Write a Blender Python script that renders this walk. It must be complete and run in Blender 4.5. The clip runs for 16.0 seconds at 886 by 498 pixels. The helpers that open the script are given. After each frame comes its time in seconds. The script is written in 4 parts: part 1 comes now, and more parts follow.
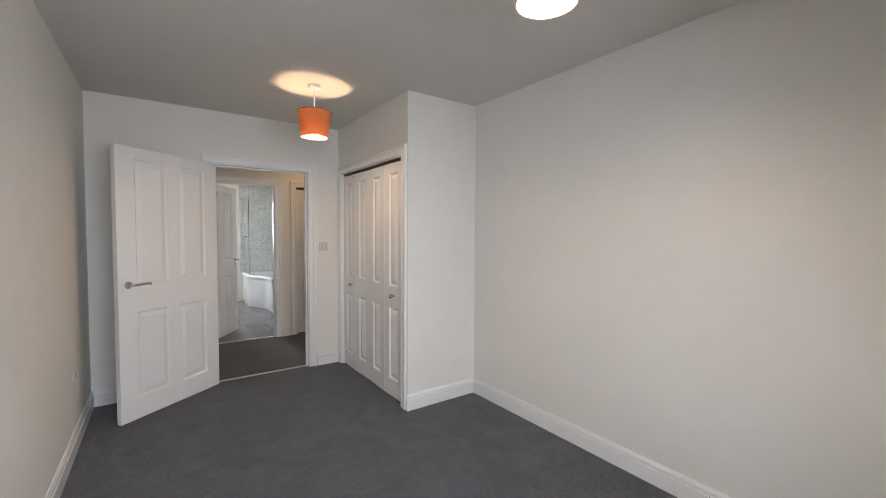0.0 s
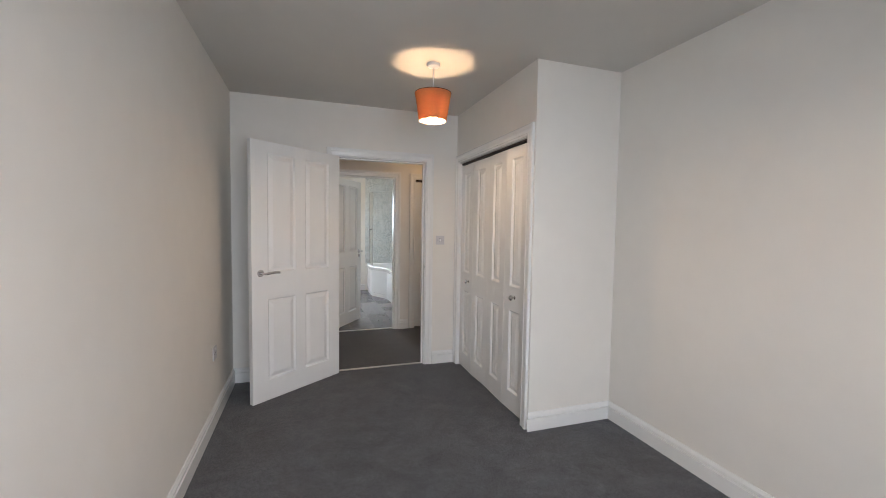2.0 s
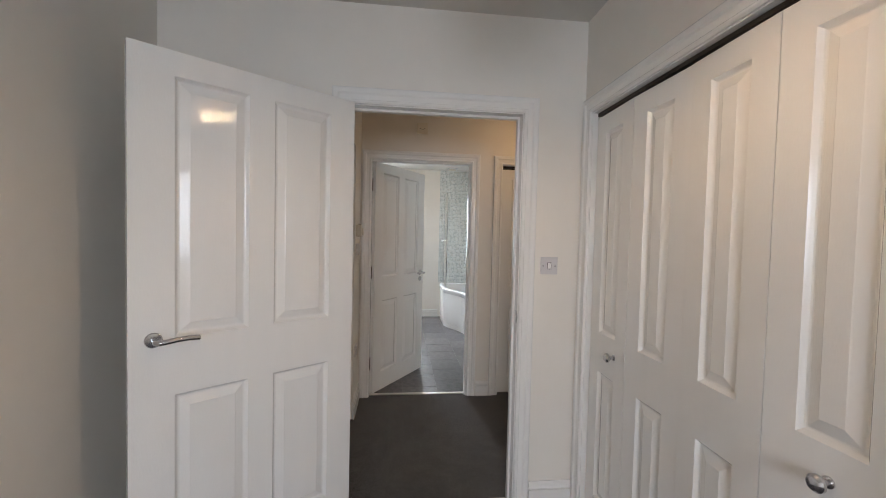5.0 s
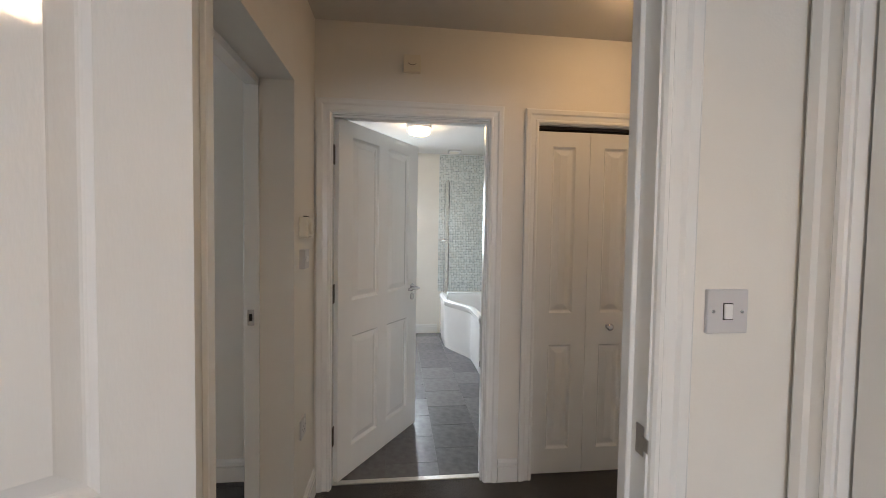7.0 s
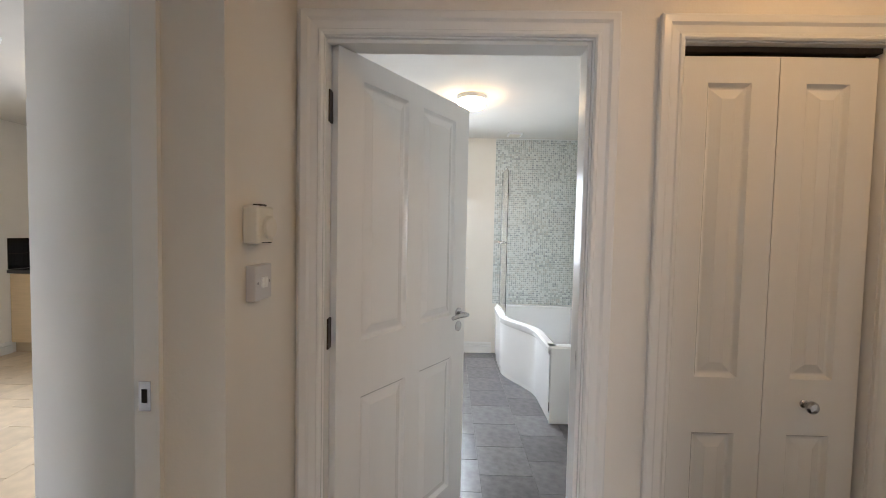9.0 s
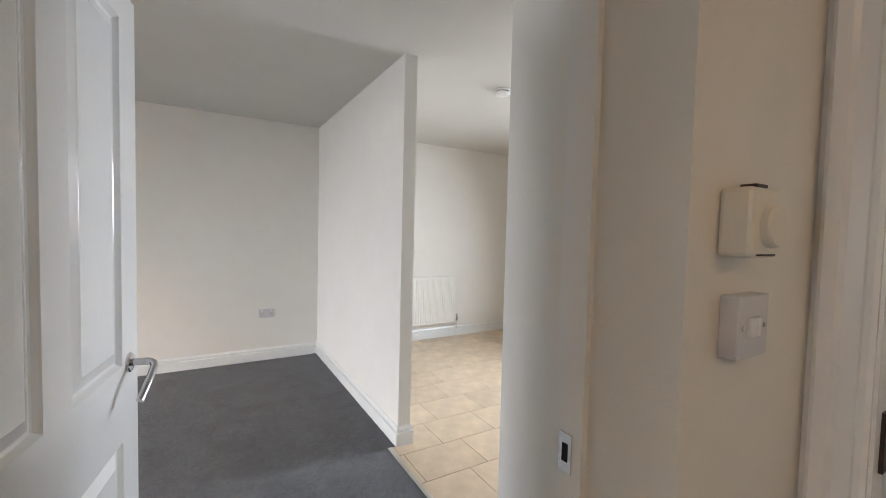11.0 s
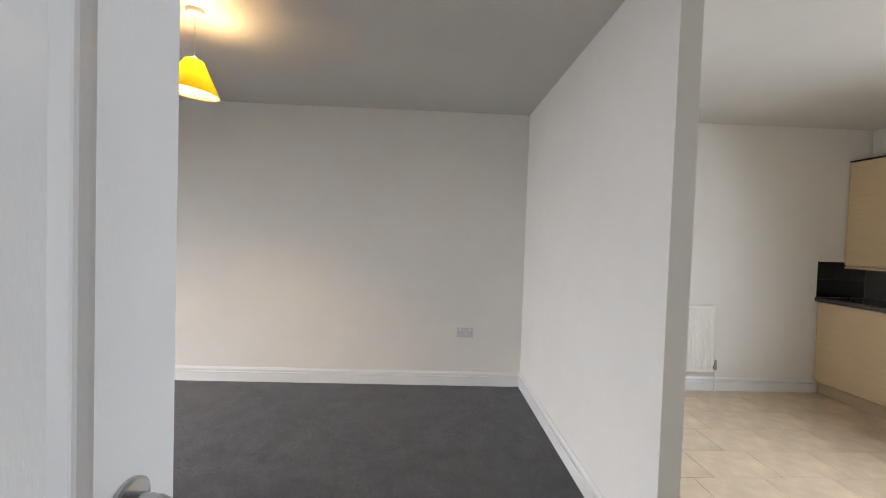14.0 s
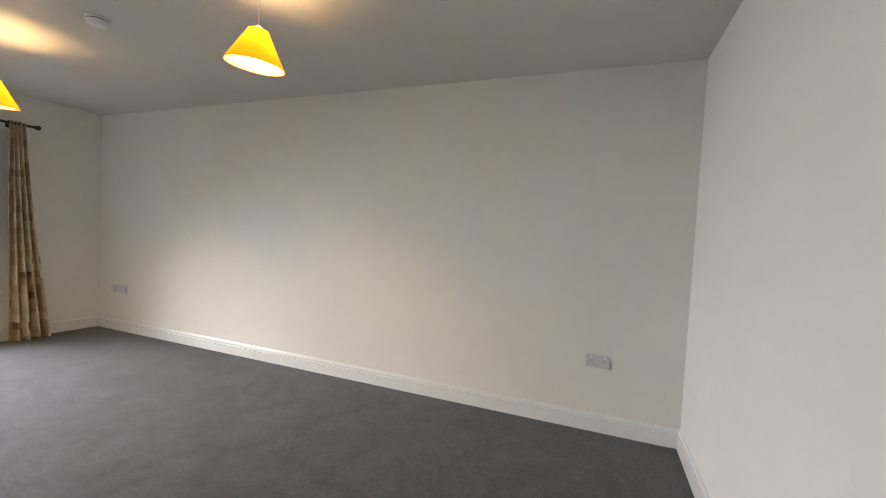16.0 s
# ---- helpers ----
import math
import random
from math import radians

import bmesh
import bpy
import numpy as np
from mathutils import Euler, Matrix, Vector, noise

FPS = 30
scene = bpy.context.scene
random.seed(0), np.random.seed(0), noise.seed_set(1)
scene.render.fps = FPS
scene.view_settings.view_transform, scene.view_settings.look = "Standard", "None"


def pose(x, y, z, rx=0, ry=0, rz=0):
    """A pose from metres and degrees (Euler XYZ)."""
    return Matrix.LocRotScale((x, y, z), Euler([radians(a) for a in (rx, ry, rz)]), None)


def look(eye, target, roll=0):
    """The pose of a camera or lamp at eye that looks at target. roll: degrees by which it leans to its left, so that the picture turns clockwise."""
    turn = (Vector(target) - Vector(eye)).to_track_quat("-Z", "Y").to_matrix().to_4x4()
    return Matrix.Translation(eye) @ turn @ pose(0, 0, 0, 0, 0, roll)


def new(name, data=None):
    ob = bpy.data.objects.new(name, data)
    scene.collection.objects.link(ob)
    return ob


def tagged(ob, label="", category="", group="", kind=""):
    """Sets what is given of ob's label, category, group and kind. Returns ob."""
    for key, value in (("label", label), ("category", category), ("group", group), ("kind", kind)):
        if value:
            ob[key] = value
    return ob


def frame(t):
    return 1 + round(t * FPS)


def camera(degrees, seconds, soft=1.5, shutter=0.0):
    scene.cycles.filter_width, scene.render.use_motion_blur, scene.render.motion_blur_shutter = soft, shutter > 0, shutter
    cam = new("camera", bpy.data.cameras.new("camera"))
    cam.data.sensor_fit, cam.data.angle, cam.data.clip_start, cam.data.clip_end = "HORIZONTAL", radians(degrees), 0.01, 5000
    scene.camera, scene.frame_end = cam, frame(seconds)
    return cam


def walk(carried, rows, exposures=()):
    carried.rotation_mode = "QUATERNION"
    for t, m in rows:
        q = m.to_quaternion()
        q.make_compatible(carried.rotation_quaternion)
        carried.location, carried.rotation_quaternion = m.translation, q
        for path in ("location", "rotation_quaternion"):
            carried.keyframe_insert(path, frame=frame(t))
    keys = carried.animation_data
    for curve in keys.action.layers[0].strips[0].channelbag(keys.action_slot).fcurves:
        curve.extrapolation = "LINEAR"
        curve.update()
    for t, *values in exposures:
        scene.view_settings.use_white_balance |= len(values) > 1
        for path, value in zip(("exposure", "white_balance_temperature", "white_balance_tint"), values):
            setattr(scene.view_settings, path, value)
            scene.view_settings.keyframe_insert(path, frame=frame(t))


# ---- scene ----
cam = camera(95.7, 16.0, soft=0.9)
PATH = [
    (0, (0.231, 0.391, 1.364), (1.381, 2.025, 1.284), 0.3),
    (0.5, (0.259, 0.425, 1.364), (1.304, 2.128, 1.269), 0.5),
    (1, (0.295, 0.496, 1.36), (1.227, 2.263, 1.256), 0.7),
    (1.5, (0.308, 0.617, 1.364), (1.11, 2.445, 1.25), 0.9),
    (2, (0.369, 0.74, 1.352), (1.008, 2.632, 1.24), 0.9),
    (2.5, (0.513, 0.943, 1.359), (0.985, 2.884, 1.26), 0.7),
    (3, (0.603, 1.169, 1.357), (0.952, 3.137, 1.288), 0.9),
    (3.5, (0.623, 1.518, 1.375), (0.905, 3.498, 1.316), 1.0),
    (4, (0.695, 1.84, 1.353), (0.926, 3.826, 1.294), 1.2),
    (4.2, (0.728, 1.987, 1.363), (0.95, 3.973, 1.301), 1.5),
    (6.3, (0.95, 3.348, 1.353), (1.155, 5.336, 1.272), 1.0),
    (6.5, (0.925, 3.479, 1.368), (1.153, 5.464, 1.282), 1.1),
    (7, (0.956, 3.747, 1.362), (1.18, 5.733, 1.283), 0.9),
    (7.5, (1.049, 4.022, 1.375), (1.228, 6.013, 1.304), 0.9),
    (8, (1.066, 4.227, 1.375), (1.239, 6.218, 1.296), 1.1),
    (8.2, (1.057, 4.32, 1.376), (1.241, 6.31, 1.294), 1.1),
    (10.3, (0.876, 4.857, 1.355), (-0.25, 6.507, 1.278), 1.3),
    (10.5, (0.841, 4.88, 1.354), (-0.486, 6.375, 1.277), 1.3),
    (11, (0.804, 4.952, 1.357), (-0.917, 5.966, 1.269), 1.4),
    (11.5, (0.784, 5.003, 1.348), (-1.137, 5.549, 1.24), 1.2),
    (12, (0.665, 4.99, 1.341), (-1.308, 5.295, 1.239), 0.9),
    (12.5, (0.519, 5.011, 1.338), (-1.469, 5.205, 1.247), 1.1),
    (13, (0.327, 5.073, 1.335), (-1.667, 5.208, 1.266), 1.3),
    (13.5, (0.164, 5.117, 1.338), (-1.832, 5.22, 1.276), 1.5),
    (14, (-0.05, 5.125, 1.314), (-2.048, 5.198, 1.259), 1.9),
    (14.5, (-0.219, 5.229, 1.298), (-2.216, 5.143, 1.223), 2.0),
    (15, (-0.383, 5.389, 1.268), (-2.353, 5.049, 1.206), 2.0),
    (15.5, (-0.559, 5.432, 1.26), (-2.481, 4.882, 1.191), 2.5),
    (16, (-0.723, 5.438, 1.275), (-2.585, 4.714, 1.201), 3.0),
]
walk(cam, [(t, look(eye, target, roll)) for t, eye, target, roll in PATH],
     [(0, 0.02, 6430, 18), (4, -0.02, 6430, 18), (7, 0.08, 6450, 17), (8.2, 0.32, 6500, 18), (10.5, 0.36, 6450, 17), (12.5, 0.32, 6430, 17), (14, 0.05, 6480, 17), (16, 0.02, 6750, 17)])

# ---- world, sun, lamps ----
world = bpy.data.worlds.new("World")
scene.world = world
world.use_nodes = True
wn = world.node_tree.nodes
sky = wn.new("ShaderNodeTexSky")
sky.sky_type = "NISHITA"
sky.sun_disc = False
sky.sun_elevation = radians(38)
sky.sun_rotation = radians(250)
sky.air_density = 1.0
wn["Background"].inputs["Strength"].default_value = 0.10
world.node_tree.links.new(sky.outputs["Color"], wn["Background"].inputs["Color"])


def lamp(name, kind, m, energy, color, **kw):
    d = bpy.data.lights.new(name, kind)
    d.energy, d.color = energy, color
    for k, v in kw.items():
        if k == "size":
            d.shape = "RECTANGLE"
            d.size, d.size_y = v
        elif k == "radius":
            d.shadow_soft_size = v
        elif k == "angle":
            d.angle = v
        elif k == "spread":
            d.spread = radians(v)
    o = new(name, d)
    o.matrix_world = m
    return o


SKY_COL = (0.87, 0.94, 1.0)
WARM = (1.0, 0.62, 0.30)
lamp("sun", "SUN", look((-6, 6, 10), (0, 0, 0)), 1.2, (1.0, 0.95, 0.88), angle=radians(8))
# daylight in the window openings, falling from the sky
lamp("bedroom_window_light", "AREA", look((0.65, -0.10, 1.5), (0.75, 3, -0.1)), 32, (0.84, 0.93, 1.0), size=(1.35, 1.1), spread=140)
lamp("living_window_light", "AREA", look((-1.50, -0.12, 1.05), (-1.55, 2.9, -0.9)), 94, (0.88, 0.945, 1.0), size=(1.55, 2.0), spread=108)
lamp("kitchen_window_light", "AREA", look((-1.22, 9.26, 1.55), (-1.9, 7, 0.4)), 64, (0.78, 0.90, 1.0), size=(1.0, 0.95), spread=125)
lamp("bath_window_light", "AREA", look((0.87, 9.26, 1.5), (0.95, 7, 0.4)), 42, (0.76, 0.90, 1.0), size=(0.6, 1.0))
lamp("spare_room_window_light", "AREA", look((3.1, 9.26, 1.5), (3.1, 7, 0.4)), 50, SKY_COL, size=(0.8, 1.1))


# ---- materials ----
def mat(name, color, rough=0.5, metal=0.0, noise_scale=0.0, var=0.06, bump=0.0, bump_scale=0.0, stretch=(1, 1, 1), spec=0.5,
        stain=0.0, emit=None, random=0.0, transmission=0.0, subsurface=0.0):
    m = bpy.data.materials.new(name)
    m.use_nodes = True
    nt = m.node_tree
    b = nt.nodes["Principled BSDF"]
    b.inputs["Roughness"].default_value = rough
    b.inputs["Metallic"].default_value = metal
    b.inputs["Specular IOR Level"].default_value = spec
    b.inputs["Base Color"].default_value = (*color, 1)
    if transmission:
        b.inputs["Transmission Weight"].default_value = transmission
    if emit:
        b.inputs["Emission Color"].default_value = (*emit[0], 1)
        b.inputs["Emission Strength"].default_value = emit[1]
    co = nt.nodes.new("ShaderNodeTexCoord")
    mp = nt.nodes.new("ShaderNodeMapping")
    mp.inputs["Scale"].default_value = stretch
    nt.links.new(co.outputs["Object"], mp.inputs["Vector"])
    src = None
    if noise_scale:
        n = nt.nodes.new("ShaderNodeTexNoise")
        n.inputs["Scale"].default_value = noise_scale
        n.inputs["Detail"].default_value = 6
        nt.links.new(mp.outputs["Vector"], n.inputs["Vector"])
        r = nt.nodes.new("ShaderNodeMapRange")
        r.inputs["From Min"].default_value, r.inputs["From Max"].default_value = 0.25, 0.75
        r.inputs["To Min"].default_value, r.inputs["To Max"].default_value = 1 - var, 1 + var
        nt.links.new(n.outputs["Fac"], r.inputs["Value"])
        src = r.outputs["Result"]
    if stain:
        n2 = nt.nodes.new("ShaderNodeTexNoise")
        n2.inputs["Scale"].default_value = 1.7
        n2.inputs["Detail"].default_value = 4
        nt.links.new(co.outputs["Object"], n2.inputs["Vector"])
        r2 = nt.nodes.new("ShaderNodeMapRange")
        r2.inputs["From Min"].default_value, r2.inputs["From Max"].default_value = 0.3, 0.7
        r2.inputs["To Min"].default_value, r2.inputs["To Max"].default_value = 1 - stain, 1 + stain
        nt.links.new(n2.outputs["Fac"], r2.inputs["Value"])
        if src:
            mu = nt.nodes.new("ShaderNodeMath")
            mu.operation = "MULTIPLY"
            nt.links.new(src, mu.inputs[0])
            nt.links.new(r2.outputs["Result"], mu.inputs[1])
            src = mu.outputs[0]
        else:
            src = r2.outputs["Result"]
    if random:
        oi = nt.nodes.new("ShaderNodeObjectInfo")
        r3 = nt.nodes.new("ShaderNodeMapRange")
        r3.inputs["To Min"].default_value, r3.inputs["To Max"].default_value = 1 - random, 1 + random
        nt.links.new(oi.outputs["Random"], r3.inputs["Value"])
        if src:
            mu = nt.nodes.new("ShaderNodeMath")
            mu.operation = "MULTIPLY"
            nt.links.new(src, mu.inputs[0])
            nt.links.new(r3.outputs["Result"], mu.inputs[1])
            src = mu.outputs[0]
        else:
            src = r3.outputs["Result"]
    if src:
        mx = nt.nodes.new("ShaderNodeVectorMath")
        mx.operation = "SCALE"
        mx.inputs[0].default_value = color
        nt.links.new(src, mx.inputs["Scale"])
        nt.links.new(mx.outputs["Vector"], b.inputs["Base Color"])
    if bump:
        n3 = nt.nodes.new("ShaderNodeTexNoise")
        n3.inputs["Scale"].default_value = bump_scale
        n3.inputs["Detail"].default_value = 4
        nt.links.new(mp.outputs["Vector"], n3.inputs["Vector"])
        bp = nt.nodes.new("ShaderNodeBump")
        bp.inputs["Strength"].default_value = bump
        bp.inputs["Distance"].default_value = 0.004
        nt.links.new(n3.outputs["Fac"], bp.inputs["Height"])
        nt.links.new(bp.outputs["Normal"], b.inputs["Normal"])
    return m


WALL = mat("magnolia_emulsion", (0.788, 0.762, 0.708), 0.75, noise_scale=9, var=0.012, stain=0.02, bump=0.12, bump_scale=160, spec=0.3)
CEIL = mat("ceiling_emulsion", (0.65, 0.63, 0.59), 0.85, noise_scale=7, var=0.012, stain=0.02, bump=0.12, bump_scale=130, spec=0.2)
GLOSS = mat("white_gloss_paint", (0.82, 0.82, 0.80), 0.22, noise_scale=12, var=0.015, bump=0.10, bump_scale=38, stretch=(1, 1, 0.22))
LEAF = mat("white_gloss_door", (0.82, 0.82, 0.80), 0.07, noise_scale=14, var=0.015, bump=0.08, bump_scale=240, stretch=(1, 1, 0.25))
CARPET = mat("charcoal_carpet", (0.088, 0.093, 0.106), 0.95, noise_scale=260, var=0.45, stain=0.20, bump=0.9, bump_scale=420, spec=0.1)
HALLCARPET = mat("brown_grey_carpet", (0.052, 0.047, 0.044), 0.95, noise_scale=260, var=0.45, stain=0.20, bump=0.9, bump_scale=420, spec=0.1)
PLATE = mat("faceplate_plastic", (0.60, 0.59, 0.60), 0.35, noise_scale=20, var=0.01)
PLASTIC = mat("white_plastic", (0.80, 0.80, 0.80), 0.3, noise_scale=20, var=0.01)
CREAM = mat("cream_plastic", (0.74, 0.70, 0.60), 0.38, noise_scale=20, var=0.015)
CHROME = mat("satin_chrome", (0.56, 0.56, 0.57), 0.20, metal=1.0, noise_scale=40, var=0.03)
BRASSY = mat("bronzed_steel", (0.055, 0.04, 0.03), 0.45, metal=0.8, noise_scale=60, var=0.15)
# near-black colour that paints the shade of holes, slots and gaps
DARK = mat("dark_recess_shade", (0.02, 0.018, 0.016), 0.9, noise_scale=30, var=0.2)
RUBBER = mat("dark_bronze", (0.06, 0.045, 0.035), 0.4, metal=0.6, noise_scale=40, var=0.15)
STRIP = mat("aluminium_strip", (0.70, 0.68, 0.64), 0.35, metal=1.0, noise_scale=60, var=0.08)
TILE = mat("beige_ceramic", (0.61, 0.48, 0.335), 0.36, noise_scale=9, var=0.15, stain=0.10, random=0.08, bump=0.05, bump_scale=60)
GROUT = mat("grey_grout", (0.11, 0.085, 0.06), 0.9, noise_scale=60, var=0.15)
VINYL = mat("slate_vinyl", (0.150, 0.145, 0.152), 0.26, noise_scale=22, var=0.22, stain=0.15, random=0.16, bump=0.08, bump_scale=90)
VJOINT = mat("vinyl_joint", (0.10, 0.095, 0.10), 0.5, noise_scale=60, var=0.1)
BEECH = mat("pale_beech", (0.62, 0.46, 0.28), 0.42, noise_scale=5, var=0.06, stain=0.04, stretch=(0.8, 0.8, 11))
PLINTH = mat("beech_plinth", (0.52, 0.39, 0.25), 0.5, noise_scale=5, var=0.08, stretch=(0.7, 9, 9))
WORKTOP = mat("dark_laminate", (0.045, 0.040, 0.038), 0.22, noise_scale=90, var=0.5)
BLACKTILE = mat("black_gloss_tile", (0.006, 0.006, 0.006), 0.10, noise_scale=30, var=0.2, spec=0.2)
STEEL = mat("brushed_steel", (0.60, 0.57, 0.52), 0.3, metal=1.0, noise_scale=50, var=0.06, stretch=(1, 1, 12))
RAD = mat("radiator_enamel", (0.82, 0.80, 0.75), 0.3, noise_scale=20, var=0.01)
ACRYLIC = mat("bath_acrylic", (0.84, 0.85, 0.85), 0.10, noise_scale=10, var=0.01)
CURTAIN = mat("curtain_cloth", (0.36, 0.27, 0.16), 0.9, noise_scale=60, var=0.15, bump=0.3, bump_scale=500, spec=0.1)
ORANGE = mat("terracotta_shade_cloth", (0.60, 0.31, 0.16), 0.85, noise_scale=160, var=0.12, bump=0.2, bump_scale=400, spec=0.1)
YELLOW = mat("yellow_shade_cloth", (0.93, 0.70, 0.13), 0.8, noise_scale=160, var=0.08, spec=0.1)
LINER = mat("white_shade_liner", (0.85, 0.83, 0.78), 0.7, noise_scale=60, var=0.02)
GROUND = mat("paving", (0.30, 0.28, 0.25), 0.9, noise_scale=3, var=0.2, stain=0.1)


def pile(m, color):
    """Carpet pile: fine tufts, and broad brushed patches with soft edges."""
    nt = m.node_tree
    b = nt.nodes["Principled BSDF"]
    co = nt.nodes.new("ShaderNodeTexCoord")
    val = None
    for scale, detail, lo, hi, dist in ((420, 2, 0.50, 1.50, 0), (55, 4, 0.68, 1.32, 0.5), (9, 4, 0.86, 1.14, 1.5), (2.4, 3, 0.76, 1.24, 2.2)):
        n = nt.nodes.new("ShaderNodeTexNoise")
        n.inputs["Scale"].default_value, n.inputs["Detail"].default_value, n.inputs["Distortion"].default_value = scale, detail, dist
        nt.links.new(co.outputs["Object"], n.inputs["Vector"])
        r = nt.nodes.new("ShaderNodeMapRange")
        r.inputs["From Min"].default_value, r.inputs["From Max"].default_value = 0.33, 0.67
        r.inputs["To Min"].default_value, r.inputs["To Max"].default_value = lo, hi
        nt.links.new(n.outputs["Fac"], r.inputs["Value"])
        if val is None:
            val = r.outputs["Result"]
        else:
            mu = nt.nodes.new("ShaderNodeMath")
            mu.operation = "MULTIPLY"
            nt.links.new(val, mu.inputs[0])
            nt.links.new(r.outputs["Result"], mu.inputs[1])
            val = mu.outputs[0]
    sc = nt.nodes.new("ShaderNodeVectorMath")
    sc.operation = "SCALE"
    sc.inputs[0].default_value = color
    nt.links.new(val, sc.inputs["Scale"])
    nt.links.new(sc.outputs["Vector"], b.inputs["Base Color"])
    b.inputs["Sheen Weight"].default_value = 0.25
    b.inputs["Sheen Roughness"].default_value = 0.6


pile(CARPET, (0.054, 0.055, 0.062))
pile(HALLCARPET, (0.042, 0.039, 0.037))


def translucent(m, weight):
    nt = m.node_tree
    b = nt.nodes["Principled BSDF"]
    out = nt.nodes["Material Output"]
    tr = nt.nodes.new("ShaderNodeBsdfTranslucent")
    src = b.inputs["Base Color"].links[0].from_socket
    nt.links.new(src, tr.inputs["Color"])
    mix = nt.nodes.new("ShaderNodeMixShader")
    mix.inputs["Fac"].default_value = weight
    nt.links.new(b.outputs["BSDF"], mix.inputs[1])
    nt.links.new(tr.outputs["BSDF"], mix.inputs[2])
    nt.links.new(mix.outputs["Shader"], out.inputs["Surface"])


CONELINER = mat("white_cone_liner", (0.92, 0.91, 0.88), 0.7, noise_scale=60, var=0.02)
translucent(CONELINER, 0.85)
translucent(ORANGE, 0.6)
translucent(LINER, 0.72)
translucent(YELLOW, 0.86)
SHEER = mat("sheer_voile", (0.85, 0.86, 0.86), 0.9, noise_scale=200, var=0.05)
translucent(SHEER, 0.6)
BLIND = mat("blind_slat", (0.80, 0.80, 0.78), 0.5, noise_scale=20, var=0.02)
translucent(BLIND, 0.25)


def glass_mat(name, color, rough):
    m = bpy.data.materials.new(name)
    m.use_nodes = True
    b = m.node_tree.nodes["Principled BSDF"]
    b.inputs["Base Color"].default_value = (*color, 1)
    b.inputs["Roughness"].default_value = rough
    b.inputs["Transmission Weight"].default_value = 1.0
    b.inputs["IOR"].default_value = 1.45
    return m


GLASS = glass_mat("clear_glass", (0.94, 0.98, 0.96), 0.02)
LRBULB = mat("lit_bulb_bright", (1, 0.9, 0.8), 0.4, emit=((1.0, 0.68, 0.30), 800))
BULB = mat("lit_bulb", (1, 0.9, 0.8), 0.4, emit=((1.0, 0.70, 0.40), 330))
OPALHALL = mat("lit_hall_opal_glass", (1, 0.95, 0.85), 0.4, emit=((1.0, 0.62, 0.28), 23))
OPAL = mat("lit_opal_glass", (1, 0.95, 0.85), 0.4, emit=((1.0, 0.70, 0.36), 34))
SPOT = mat("lit_spot", (1, 0.95, 0.9), 0.4, emit=((1.0, 0.84, 0.64), 80))


def check_cloth(m):
    """Woven blocks of tan, brown and cream."""
    nt = m.node_tree
    b = nt.nodes["Principled BSDF"]
    co = nt.nodes.new("ShaderNodeTexCoord")
    mp = nt.nodes.new("ShaderNodeMapping")
    mp.inputs["Scale"].default_value = (1, 0, 1)
    nt.links.new(co.outputs["UV"], mp.inputs["Vector"])
    ch = nt.nodes.new("ShaderNodeTexVoronoi")
    ch.distance = "CHEBYCHEV"
    ch.inputs["Scale"].default_value = 14
    ch.inputs["Randomness"].default_value = 0.35
    nt.links.new(co.outputs["Object"], ch.inputs["Vector"])
    ramp = nt.nodes.new("ShaderNodeValToRGB")
    ramp.color_ramp.interpolation = "CONSTANT"
    e = ramp.color_ramp.elements
    e[0].color = (0.46, 0.36, 0.22, 1)
    e[1].position, e[1].color = 0.35, (0.62, 0.53, 0.37, 1)
    e.new(0.55).color = (0.42, 0.31, 0.18, 1)
    e.new(0.72).color = (0.55, 0.45, 0.30, 1)
    e.new(0.95).color = (0.20, 0.13, 0.07, 1)
    sep = nt.nodes.new("ShaderNodeSeparateColor")
    nt.links.new(ch.outputs["Color"], sep.inputs["Color"])
    nt.links.new(sep.outputs["Red"], ramp.inputs["Fac"])
    nt.links.new(ramp.outputs["Color"], b.inputs["Base Color"])


check_cloth(CURTAIN)


# ---- mesh tools ----
def bx(bm, x0, y0, z0, x1, y1, z1, bevel=0.0, seg=1):
    r = bmesh.ops.create_cube(bm, size=1.0, matrix=Matrix.LocRotScale(((x0 + x1) / 2, (y0 + y1) / 2, (z0 + z1) / 2), None, (x1 - x0, y1 - y0, z1 - z0)))
    if bevel:
        es = list({e for v in r["verts"] for e in v.link_edges})
        bmesh.ops.bevel(bm, geom=es, offset=bevel, segments=seg, affect="EDGES", profile=0.5)
    return bm


def box(*a, bevel=0.0, seg=1):
    return bx(bmesh.new(), *a, bevel=bevel, seg=seg)


def rot_to(d):
    return Vector((0, 0, 1)).rotation_difference(Vector(d)).to_matrix().to_4x4()


def lathe(bm, prof, seg=24, m=None, cap=True):
    """Turn a profile of (radius, height) round z."""
    m = m or Matrix()
    rings = []
    for r, z in prof:
        rings.append([bm.verts.new(m @ Vector((r * math.cos(2 * math.pi * k / seg), r * math.sin(2 * math.pi * k / seg), z))) for k in range(seg)])
    for a, b in zip(rings, rings[1:]):
        for k in range(seg):
            bm.faces.new((a[k], a[(k + 1) % seg], b[(k + 1) % seg], b[k]))
    if cap:
        bm.faces.new(rings[0][::-1])
        bm.faces.new(rings[-1])
    return bm


def cyl(bm, p0, p1, r, r1=None, seg=16):
    p0, p1 = Vector(p0), Vector(p1)
    d = p1 - p0
    return lathe(bm, [(r, 0), (r if r1 is None else r1, d.length)], seg, Matrix.Translation(p0) @ rot_to(d))


